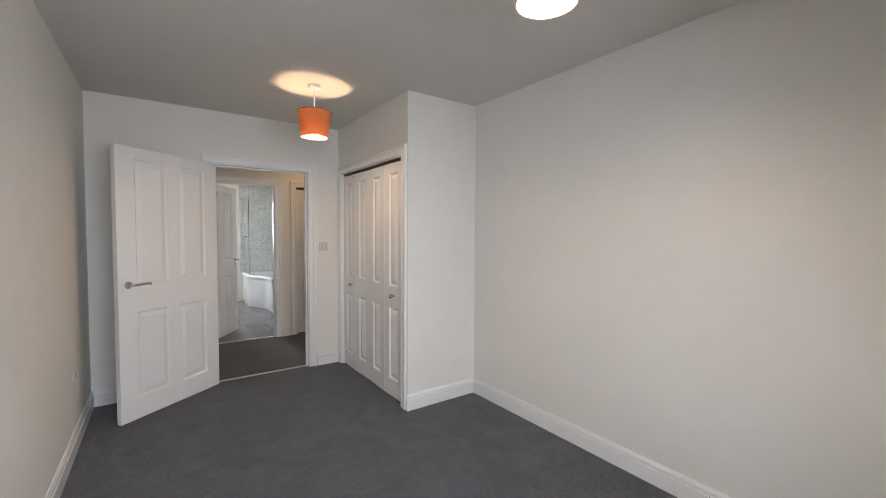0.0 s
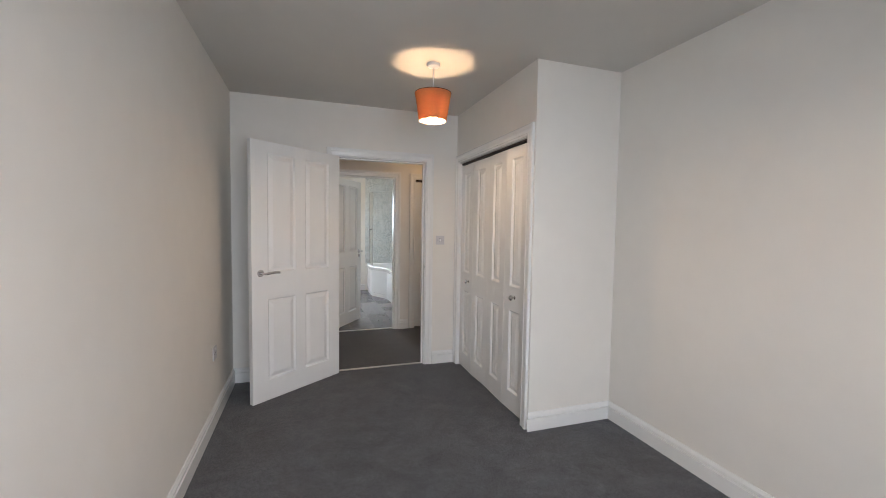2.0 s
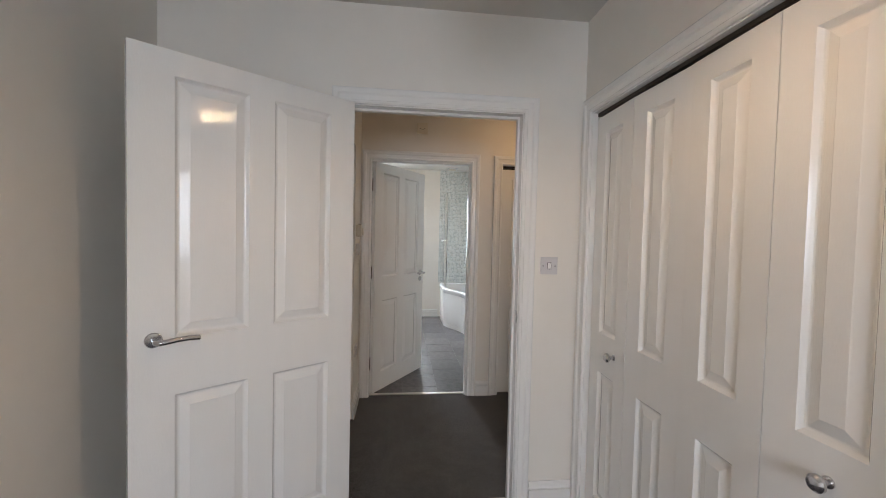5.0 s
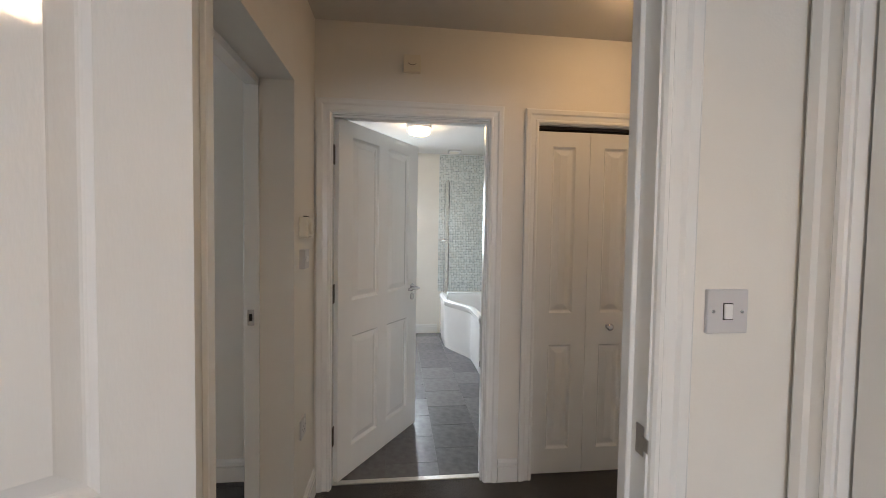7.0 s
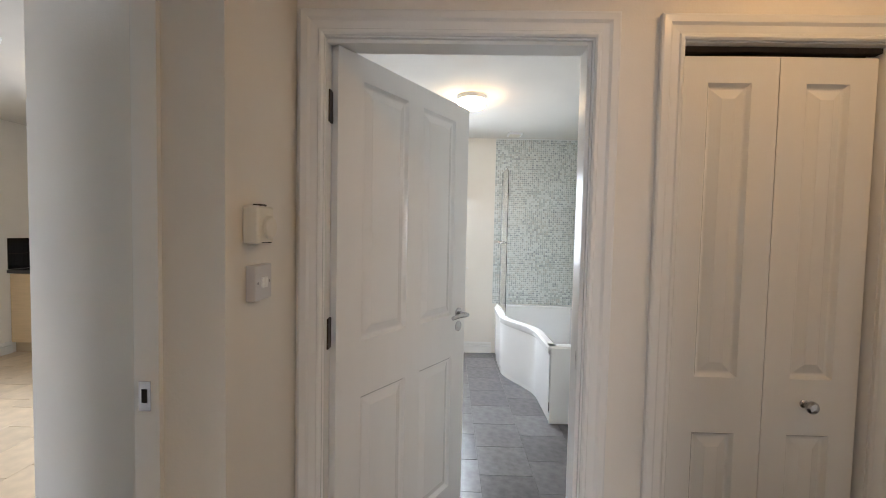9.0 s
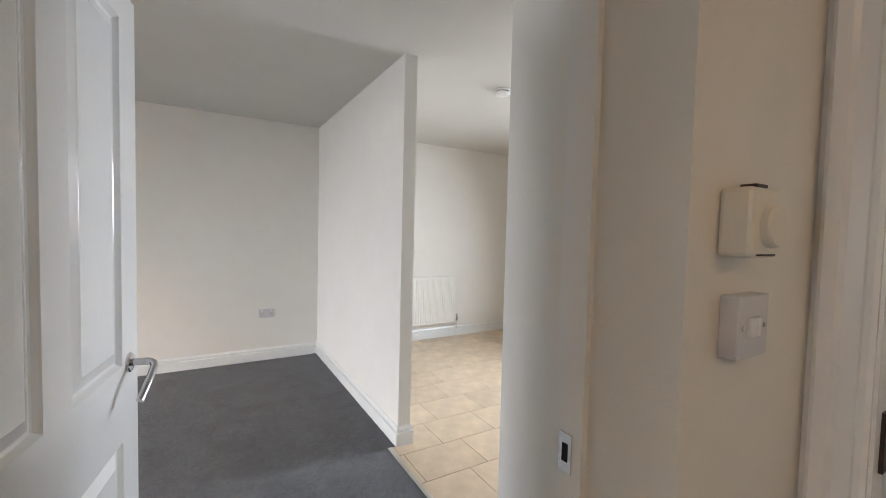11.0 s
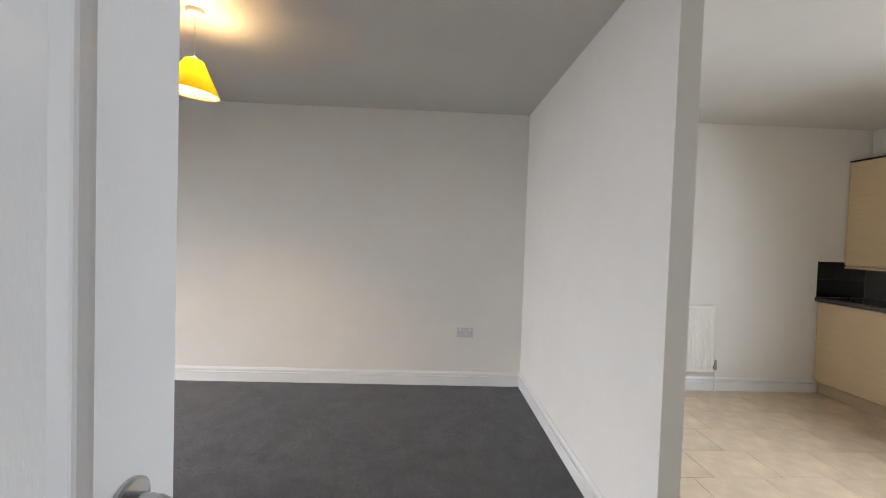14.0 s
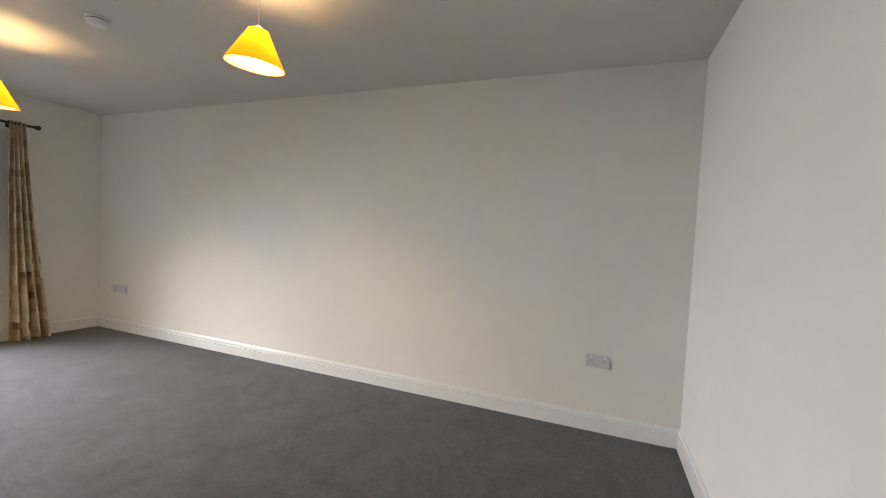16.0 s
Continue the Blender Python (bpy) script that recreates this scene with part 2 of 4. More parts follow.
def tube(bm, pts, r, seg=12):
    pts = [Vector(p) for p in pts]
    rings = []
    for i, p in enumerate(pts):
        d = (pts[min(i + 1, len(pts) - 1)] - pts[max(i - 1, 0)]).normalized()
        m = Matrix.Translation(p) @ rot_to(d)
        rings.append([bm.verts.new(m @ Vector((r * math.cos(2 * math.pi * k / seg), r * math.sin(2 * math.pi * k / seg), 0))) for k in range(seg)])
    for a, b in zip(rings, rings[1:]):
        best = min(range(seg), key=lambda s: sum((a[k].co - b[(k + s) % seg].co).length for k in range(0, seg, 3)))
        for k in range(seg):
            bm.faces.new((a[k], a[(k + 1) % seg], b[(k + 1 + best) % seg], b[(k + best) % seg]))
    bm.faces.new(rings[0][::-1])
    bm.faces.new(rings[-1])
    return bm


def part(name, bm, material, parent=None, label="", smooth=False, m=None):
    bmesh.ops.recalc_face_normals(bm, faces=bm.faces)
    me = bpy.data.meshes.new(name)
    bm.to_mesh(me)
    bm.free()
    me.materials.append(material)
    if smooth:
        for p in me.polygons:
            p.use_smooth = True
        me.set_sharp_from_angle(angle=radians(35))
    o = new(name, me)
    if m is not None:
        o.matrix_basis = m
    o.parent = parent
    if label:
        tagged(o, label)
    return o


def thing(name, m, label, category, group="", kind=""):
    o = new(name)
    o.empty_display_size = 0.1
    o.matrix_basis = m
    return tagged(o, label, category, group, kind)


# ---- shell ----
H = 2.425


def wall(name, x0, x1, y0, y1, holes=(), label="painted plaster wall", z0=0.0, z1=None, material=None):
    """A wall with openings (a0, a1, b0, b1) along its longer side, going right through."""
    z1 = z1 or H
    along_x = (x1 - x0) > (y1 - y0)
    a0, a1 = (x0, x1) if along_x else (y0, y1)
    bm = bmesh.new()

    def piece(p, q, lo, hi):
        if q - p > 1e-4 and hi - lo > 1e-4:
            bx(bm, p, y0, lo, q, y1, hi) if along_x else bx(bm, x0, p, lo, x1, q, hi)

    at = a0
    for h0, h1, v0, v1 in sorted(holes):
        piece(at, h0, z0, z1)
        piece(h0, h1, z0, v0)
        piece(h0, h1, v1, z1)
        at = h1
    piece(at, a1, z0, z1)
    bmesh.ops.remove_doubles(bm, verts=bm.verts, dist=0.0002)
    return tagged(part(name, bm, material or WALL), label, "wall", kind="structure")


D1X, D1W, DH = 0.606, 0.832, 1.958       # bedroom doorway
B1X, B1W = 0.620, 0.810                 # bathroom doorway
C1X, C1W = 1.706, 0.610                 # hall cupboard
R3X, R3W = 2.677, 0.80                  # spare room doorway
LRY, LRW = 4.604, 0.848                 # living room doorway
DVX = -1.452                            # free end of the wall beside the kitchen
HX = 0.53                               # hall face of the living room wall
LN = 0.03                               # lining thickness

wall("wall_south", -3.9, 3.84, -0.24, 0.05, [(-2.45, -0.60, 0.0, 2.08), (-0.05, 1.35, 0.92, 2.1)], "painted outer wall with window openings")
wall("wall_west", -3.9, -3.605, 0.05, 9.45, label="long magnolia painted plaster wall")
wall("wall_north", -3.605, 3.84, 9.16, 9.45, [(-1.72, -0.72, 1.08, 2.05), (0.55, 1.19, 0.98, 2.06), (2.7, 3.5, 0.95, 2.05)], "painted outer wall with windows")
wall("wall_east", 3.74, 3.84, 0.05, 9.16)
wall("wall_bedroom_west", -0.34, -0.232, 0.05, 4.46)
wall("wall_bedroom_east", 2.413, 2.52, 0.05, 4.46)
wall("wall_bedroom_north", -0.34, 3.74, 4.46, 4.55, [(D1X - LN, D1X + D1W + LN, 0, DH + LN)])
wall("wall_wardrobe_front", 1.757, 1.857, 3.022, 4.46, [(3.118 - LN, 4.375 + LN, 0, 1.955 + LN)])
wall("wall_wardrobe_side", 1.857, 2.413, 3.022, 3.09)
wall("wall_hall_west", 0.345, HX, 4.55, 5.985, [(4.652, LRY + LRW + 0.012, 0, 1.975)])
wall("wall_hall_nib", 0.235, 0.345, 4.55, LRY - LN)
wall("wall_hall_north", HX, 3.74, 5.86, 5.97,
     [(B1X - LN, B1X + B1W + LN, 0, DH + LN), (C1X - LN, C1X + C1W + LN, 0, 1.955 + LN), (R3X - LN, R3X + R3W + LN, 0, DH + LN)])
wall("wall_divider", -3.605, DVX, 5.985, 6.068, label="magnolia dividing wall beside the kitchen")
wall("wall_kitchen_return", -0.455, 0.345, 5.985, 6.080, label="short painted return wall")
wall("wall_kitchen_east", 0.185, 0.285, 6.080, 9.16)
wall("wall_bath_east", 2.45, 2.55, 5.97, 9.16)
wall("wall_cupboard_west", 1.61, 1.675, 5.97, 6.56)
wall("wall_cupboard_back", 1.675, 2.45, 6.50, 6.56)


def slab(name, x0, x1, y0, y1, z0, z1, material, label, category):
    return tagged(part(name, box(x0, y0, z0, x1, y1, z1), material), label, category, kind="structure")


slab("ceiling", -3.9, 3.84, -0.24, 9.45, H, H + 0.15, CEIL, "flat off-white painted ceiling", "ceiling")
slab("roof", -4.1, 4.04, -0.44, 9.65, H + 0.15, H + 0.25, GROUND, "flat roof slab above the rooms", "roof")
slab("floor_slab", -3.9, 3.84, -0.24, 9.45, -0.25, -0.012, GROUT, "concrete floor slab", "floor")
slab("floor_bedroom", -0.34, 3.74, 0.05, 4.515, -0.012, 0.0, CARPET, "charcoal grey fitted bedroom carpet", "floor")
slab("floor_hall", 0.40, 3.74, 4.515, 5.915, -0.012, 0.0, HALLCARPET, "dark brown-grey fitted hall carpet", "floor")
slab("floor_spare_room", 2.55, 3.74, 5.915, 9.16, -0.012, 0.0, CARPET, "charcoal grey fitted carpet", "floor")
tagged(part("floor_living_room", bx(bx(bx(box(-3.605, 0.05, -0.012, -0.34, 5.93, 0.0), -0.34, 4.55, -0.012, 0.40, 5.93, 0.0), -3.605, 5.93, -0.012, DVX, 5.985, 0.003), -0.455, 5.93, -0.012, 0.345, 5.985, 0.003), CARPET),
       "charcoal grey fitted living room carpet", "floor", kind="structure")
slab("ground", -600, 600, -600, 600, -0.6, -0.26, GROUND, "pale paved ground outside", "ground")

SK = [(0, 0), (0.017, 0), (0.017, 0.083), (0.004, 0.085), (0.004, 0.095), (0.015, 0.098), (0.014, 0.108), (0.009, 0.117), (0.006, 0.124), (0, 0.124)]


def skirting(p0, p1, ext0=0.0, ext1=0.0):
    """Moulded skirting along a wall foot; the room lies on the left of the way p0 to p1."""
    p0, p1 = Vector((*p0, 0)), Vector((*p1, 0))
    d = (p1 - p0).normalized()
    n = Vector((-d.y, d.x, 0))
    bm = bmesh.new()
    ends = []
    for p, s, e in ((p0, -1, ext0), (p1, 1, ext1)):
        ends.append([bm.verts.new(p + n * u + Vector((0, 0, v)) + d * (s * e * u / 0.017)) for u, v in SK])
    k = len(SK)
    for i in range(k):
        bm.faces.new((ends[0][i], ends[0][(i + 1) % k], ends[1][(i + 1) % k], ends[1][i]))
    bm.faces.new(ends[0][::-1])
    bm.faces.new(ends[1])
    return tagged(part("baseboard", bm, GLOSS), "white gloss moulded skirting board", "baseboard", kind="structure")


T = 0.017
AW = 0.079
skirting((-0.232, 4.46), (-0.232, 0.05), -T, -T)
skirting((-0.232, 0.05), (2.413, 0.05), -T, -T)
skirting((2.413, 0.05), (2.413, 3.022), -T, -T)
skirting((2.413, 3.022), (1.757, 3.022), -T, T)
skirting((D1X - AW - 0.004, 4.46), (-0.232, 4.46), 0, -T)
skirting((1.757, 4.46), (D1X + D1W + AW + 0.004, 4.46), -T, 0)
skirting((-3.605, 5.985), (-3.605, 0.05), -T, -T)
skirting((-3.605, 0.05), (-2.48, 0.05), -T, 0)
skirting((-0.57, 0.05), (-0.34, 0.05), 0, -T)
skirting((-0.34, 0.05), (-0.34, 4.55), -T, T)
skirting((DVX, 5.985), (-3.605, 5.985), T, -T)
skirting((DVX, 6.068), (DVX, 5.985), T, T)
skirting((-3.605, 6.068), (DVX, 6.068), -T, T)
skirting((-3.605, 8.72), (-3.605, 6.068), 0, -T)
skirting((0.345, 5.985), (-0.455, 5.985), -T, T)
skirting((0.345, LRY + LRW + 0.085), (0.345, 5.985), 0, -T)
skirting((HX, 5.86), (HX, 5.466), -T, T)
skirting((C1X - AW - 0.004, 5.86), (B1X + B1W + AW + 0.004, 5.86))
skirting((R3X - AW - 0.004, 5.86), (C1X + C1W + AW + 0.004, 5.86))
skirting((3.74, 5.86), (R3X + R3W + AW + 0.004, 5.86), -T, 0)
skirting((3.74, 4.55), (3.74, 5.86), -T, -T)
skirting((D1X + D1W + AW + 0.004, 4.55), (3.74, 4.55), 0, -T)
skirting((3.74, 5.97), (3.74, 9.16), 0, -T)
skirting((3.74, 9.16), (2.55, 9.16), -T, -T)
skirting((1.50, 9.16), (0.285, 9.16), 0, -T)
skirting((0.285, 9.16), (0.285, 5.97), -T, 0)

# ---- doors ----
ARCH = [(0.000, 0.0), (0.000, 0.009), (0.006, 0.014), (0.014, 0.014), (0.018, 0.010), (0.040, 0.012), (0.048, 0.018), (0.067, 0.019), (0.073, 0.015), (0.073, 0.0)]


def architrave(parent, w, h, y, s):
    """Three mitred mouldings round an opening 0..w by 0..h on the wall face at y; s is the way it stands out."""
    def strip(name, f):
        bm = bmesh.new()
        ends = [[bm.verts.new(f(u + 0.005, v, e)) for u, v in ARCH] for e in (0, 1)]
        k = len(ARCH)
        for i in range(k):
            bm.faces.new((ends[0][i], ends[0][(i + 1) % k], ends[1][(i + 1) % k], ends[1][i]))
        bm.faces.new(ends[0][::-1])
        bm.faces.new(ends[1])
        return part(name, bm, GLOSS, parent)
    strip("architrave", lambda u, v, e: Vector((-u, y + s * v, e * (h + u))))
    strip("architrave", lambda u, v, e: Vector((w + u, y + s * v, e * (h + u))))
    strip("architrave", lambda u, v, e: Vector((-u + e * (w + 2 * u), y + s * v, h + u)))


def lining(parent, w, h, t, stop=None):
    part("jamb", box(-LN, -0.001, 0, 0, t + 0.001, h + LN), GLOSS, parent)
    part("jamb", box(w, -0.001, 0, w + LN, t + 0.001, h + LN), GLOSS, parent)
    part("head", box(0, -0.001, h, w, t + 0.001, h + LN), GLOSS, parent)
    if stop:
        bm = box(0, stop[0], 0, 0.012, stop[1], h, bevel=0.002)
        bx(bm, w - 0.012, stop[0], 0, w, stop[1], h, bevel=0.002)
        bx(bm, 0.012, stop[0], h - 0.012, w - 0.012, stop[1], h, bevel=0.002)
        part("door_stop", bm, GLOSS, parent)


def panel_face(bm, w, h, cols, rows, y, s):
    """A moulded face in the plane y with raised panels; s is the outward way."""
    xs = sorted({0.0, w, *[c for p in cols for c in p]})
    zs = sorted({0.0, h, *[c for p in rows for c in p]})
    for xa, xb in zip(xs, xs[1:]):
        for za, zb in zip(zs, zs[1:]):
            if (xa, xb) in cols and (za, zb) in rows:
                rings = []
                for inset, depth in ((0, 0), (0.003, 0.004), (0.009, 0.011), (0.013, 0.013), (0.017, 0.013), (0.044, 0.0035), (0.047, 0.0020)):
                    yy = y - s * depth
                    rings.append([bm.verts.new(c) for c in ((xa + inset, yy, za + inset), (xb - inset, yy, za + inset), (xb - inset, yy, zb - inset), (xa + inset, yy, zb - inset))])
                for a, b in zip(rings, rings[1:]):
                    for k in range(4):
                        bm.faces.new((a[k], a[(k + 1) % 4], b[(k + 1) % 4], b[k]))
                bm.faces.new(rings[-1])
            else:
                bm.faces.new([bm.verts.new(c) for c in ((xa, y, za), (xb, y, za), (xb, y, zb), (xa, y, zb))])


def panel_leaf(name, parent, m, w, h, t, cols, rows, label=""):
    bm = bmesh.new()
    panel_face(bm, w, h, cols, rows, 0.0, -1)
    panel_face(bm, w, h, cols, rows, t, 1)
    for a, b in (((0, 0), (w, 0)), ((0, h), (w, h))):
        bm.faces.new([bm.verts.new(c) for c in ((a[0], 0, a[1]), (b[0], 0, b[1]), (b[0], t, b[1]), (a[0], t, a[1]))])
    for x in (0, w):
        bm.faces.new([bm.verts.new(c) for c in ((x, 0, 0), (x, t, 0), (x, t, h), (x, 0, h))])
    bmesh.ops.remove_doubles(bm, verts=bm.verts, dist=0.0002)
    return part(name, bm, LEAF, parent, label, m=m)


def lever(parent, x, z, y, s, way, keyhole=False, droop=0.0):
    """A round-rose lever on the face at y, pointing along way (+1 or -1 in x)."""
    mrot = Matrix.Translation((x, y, z)) @ rot_to((0, s, 0))
    bm = lathe(bmesh.new(), [(0.026, 0), (0.026, 0.005), (0.023, 0.008), (0.012, 0.009)], 24, mrot)
    lathe(bm, [(0.0095, 0.008), (0.0095, 0.042)], 14, mrot)
    pts = [(x, y + s * 0.040, z), (x + way * 0.002, y + s * 0.050, z), (x + way * 0.008, y + s * 0.058, z), (x + way * 0.020, y + s * 0.062, z + 0.001), (x + way * 0.060, y + s * 0.061, z + 0.005),
           (x + way * 0.095, y + s * 0.058, z + 0.005), (x + way * 0.124, y + s * 0.053, z + 0.001)]
    cd, sd = math.cos(radians(droop)), math.sin(radians(droop))
    pts = [(x + (px - x) * cd, py, pz - abs(px - x) * sd) for px, py, pz in pts]
    tube(bm, pts, 0.0095, 12)
    o = part("lever_handle", bm, CHROME, parent, "satin chrome lever handle", smooth=True)
    if keyhole:
        k = lathe(bmesh.new(), [(0.024, 0), (0.024, 0.006), (0.014, 0.008)], 22, Matrix.Translation((x, y, z - 0.062)) @ rot_to((0, s, 0)))
        part("escutcheon", k, CHROME, parent, "round chrome privacy turn", smooth=True)
    return o


def hinge(parent, m):
    bm = box(-0.003, -0.038, -0.05, 0.0035, 0.0, 0.05, bevel=0.0008)
    cyl(bm, (0, 0.003, -0.05), (0, 0.003, 0.05), 0.006, seg=10)
    part("hinge", bm, BRASSY, parent, "bronzed steel butt hinge", m=m)


COLS = [(0.118, 0.360), (0.455, 0.697)]
ROWS = [(0.155, 0.775), (0.975, 1.865)]

# bedroom door, opened wide into the bedroom
d1 = thing("door_1", pose(D1X, 4.46, 0), "open white four-panel door in a moulded white frame", "door", kind="structure")
lining(d1, D1W, DH, 0.09, (0.045, 0.075))
architrave(d1, D1W, DH, 0.0, -1)
architrave(d1, D1W, DH, 0.09, 1)
part("strike_plate", bx(box(D1W - 0.002, 0.005, 0.93, D1W + 0.0015, 0.03, 0.99, bevel=0.0006), D1W - 0.004, -0.012, 0.945, D1W - 0.002, 0.006, 0.972), CHROME, d1, "chrome strike plate")
part("threshold_strip", bx(bmesh.new(), 0.0, 0.03, -0.002, D1W, 0.062, 0.005, bevel=0.002), STRIP, d1, "worn aluminium threshold strip")
leaf1 = panel_leaf("leaf", d1, pose(0.004, -0.006, 0.010, 0, 0, -142.0), 0.826, 1.948, 0.04, COLS, ROWS)
lever(leaf1, 0.758, 0.975, 0.04, 1, -1)
lever(leaf1, 0.758, 0.975, 0.0, -1, -1)
part("latch", box(0.8145, 0.008, 0.945, 0.8165, 0.032, 1.005, bevel=0.0006), CHROME, leaf1, "chrome latch face")
for hz in (0.18, 0.98, 1.74):
    hinge(d1, pose(0.003, -0.002, hz))

# bathroom door, half open into the bathroom
d2 = thing("door_2", pose(B1X, 5.86, 0), "half-open white four-panel bathroom door in a moulded frame", "door", kind="structure")
lining(d2, B1W, DH, 0.11)
part("door_stop", box(B1W - 0.012, 0.008, 0, B1W, 0.024, DH, bevel=0.002), GLOSS, d2)
part("door_stop", box(0, 0.008, DH - 0.012, B1W - 0.012, 0.024, DH, bevel=0.002), GLOSS, d2)
architrave(d2, B1W, DH, 0.0, -1)
architrave(d2, B1W, DH, 0.11, 1)
part("threshold_strip", bx(bmesh.new(), 0.0, 0.035, -0.002, B1W, 0.07, 0.006, bevel=0.002), STRIP, d2, "aluminium threshold strip")
part("strike_plate", box(B1W - 0.002, 0.030, 0.93, B1W + 0.0015, 0.058, 0.99, bevel=0.0006), CHROME, d2, "chrome strike plate")
leaf2 = panel_leaf("leaf", d2, Matrix.Translation((-0.008, 0.066, 0.010)) @ pose(0, 0, 0, 0, 0, 56.2) @ pose(0, -0.04, 0), 0.798, 1.946, 0.04,
                   [(0.112, 0.352), (0.446, 0.686)], ROWS)
lever(leaf2, 0.738, 0.975, 0.0, -1, -1, True)
lever(leaf2, 0.738, 0.975, 0.04, 1, -1, True)
for hz in (0.265, 1.033, 1.762):
    hinge(d2, pose(0.002, 0.064, hz))

# living room door, opened into the living room
d3 = thing("door_3", pose(0.235, LRY + LRW, 0, 0, 0, -90), "open white four-panel living room door", "door", kind="structure")
d3w = LRW
part("jamb", box(-0.012, 0.108, 0, 0.0, 0.158, 1.962), GLOSS, d3)
part("jamb", box(d3w, -0.001, 0, d3w + LN, 0.108, 1.962), GLOSS, d3)
part("head", box(-0.012, 0.108, 1.945, d3w, 0.158, 1.974), GLOSS, d3)
part("jamb", box(0.788, 0.108, 0, 0.800, 0.158, 1.945), GLOSS, d3)
architrave(d3, d3w, 1.958, 0.108, -1)
for hz in (0.20, 1.035, 1.765):
    hinge(d3, Matrix.Translation((d3w - 0.006, 0.0, hz)) @ pose(0, 0, 0, 0, 0, 180))
part("strike_plate", box(-0.0015, 0.114, 0.972, 0.002, 0.140, 1.037, bevel=0.0006), CHROME, d3, "chrome strike plate")
part("strike_hole", box(0.0021, 0.121, 0.990, 0.0026, 0.133, 1.020), DARK, d3, "dark latch hole")
leaf3 = panel_leaf("leaf", d3, Matrix.Translation((d3w - 0.004, -0.004, 0.010)) @ pose(0, 0, 0, 0, 0, 81.2 + 180) @ pose(0, -0.04, 0), 0.861, 1.946, 0.04,
                   [(0.110, 0.377), (0.480, 0.747)], ROWS)
lever(leaf3, 0.792, 0.972, 0.0, -1, -1, droop=36)
lever(leaf3, 0.792, 0.972, 0.04, 1, -1, droop=36)
part("latch", box(0.8605, 0.008, 0.945, 0.8625, 0.032, 1.005, bevel=0.0006), CHROME, leaf3, "chrome latch face")

# spare room doorway
d4 = thing("door_4", pose(R3X, 5.86, 0), "white moulded doorway frame standing open", "door frame", kind="structure")
lining(d4, R3W, DH, 0.11, (0.03, 0.066))
architrave(d4, R3W, DH, 0.0, -1)


def knob(parent, x, z, y, s):
    prof = [(0.013, 0.0), (0.013, 0.003), (0.007, 0.006), (0.007, 0.015), (0.014, 0.021), (0.0195, 0.028), (0.0195, 0.035), (0.014, 0.041), (0.004, 0.043)]
    part("knob", lathe(bmesh.new(), prof, 22, Matrix.Translation((x, y, z)) @ rot_to((0, s, 0))), CHROME, parent, "round polished chrome knob", smooth=True)


LROWS = [(0.14, 0.735), (0.915, 1.835)]


def bifold(name, m, w, h, t, leaves, knobs, label, folds):
    """A framed set of narrow panelled folding leaves, front towards -y."""
    d = thing(name, m, label, "door", kind="structure")
    lining(d, w, h, t)
    architrave(d, w, h, 0.0, -1)
    lw = (w - 0.012) / leaves
    part("top_track", box(0.002, 0.022, h - 0.016, w - 0.002, 0.046, h, bevel=0.001), RUBBER, d, "dark metal top track")
    # near-black sheet behind the leaves, its colour standing in for the unlit inside
    part("void_shade_sheet", box(0.001, 0.075, 0.004, w - 0.001, 0.079, h), DARK, d, "dark sheet coloured as the shade inside")
    x = 0.006
    for i in range(leaves):
        a, depth = folds[i]
        leaf = panel_leaf("folding_leaf", d, pose(x + 0.0012, 0.016 + depth, 0.012, 0, 0, a), lw - 0.0024, h - 0.040, 0.034,
                          [(0.082, lw - 0.084)], LROWS)
        if i in knobs:
            knob(leaf, knobs[i], 0.838, 0.0, -1)
        x += lw
    return d


bifold("door_5", pose(1.757, 4.375, 0, 0, 0, -90), 1.257, 1.955, 0.10, 4, {0: 0.225, 3: 0.158},
       "closed white panelled bifold wardrobe doors with chrome knobs", [(-1.6, 0.006), (1.6, -0.002), (-1.6, 0.004), (1.6, -0.004)])
bifold("door_6", pose(C1X, 5.86, 0), C1W, 1.955, 0.11, 2, {1: 0.130},
       "closed white panelled bifold cupboard door with chrome knob", [(-0.6, 0.012), (0.6, 0.009)])

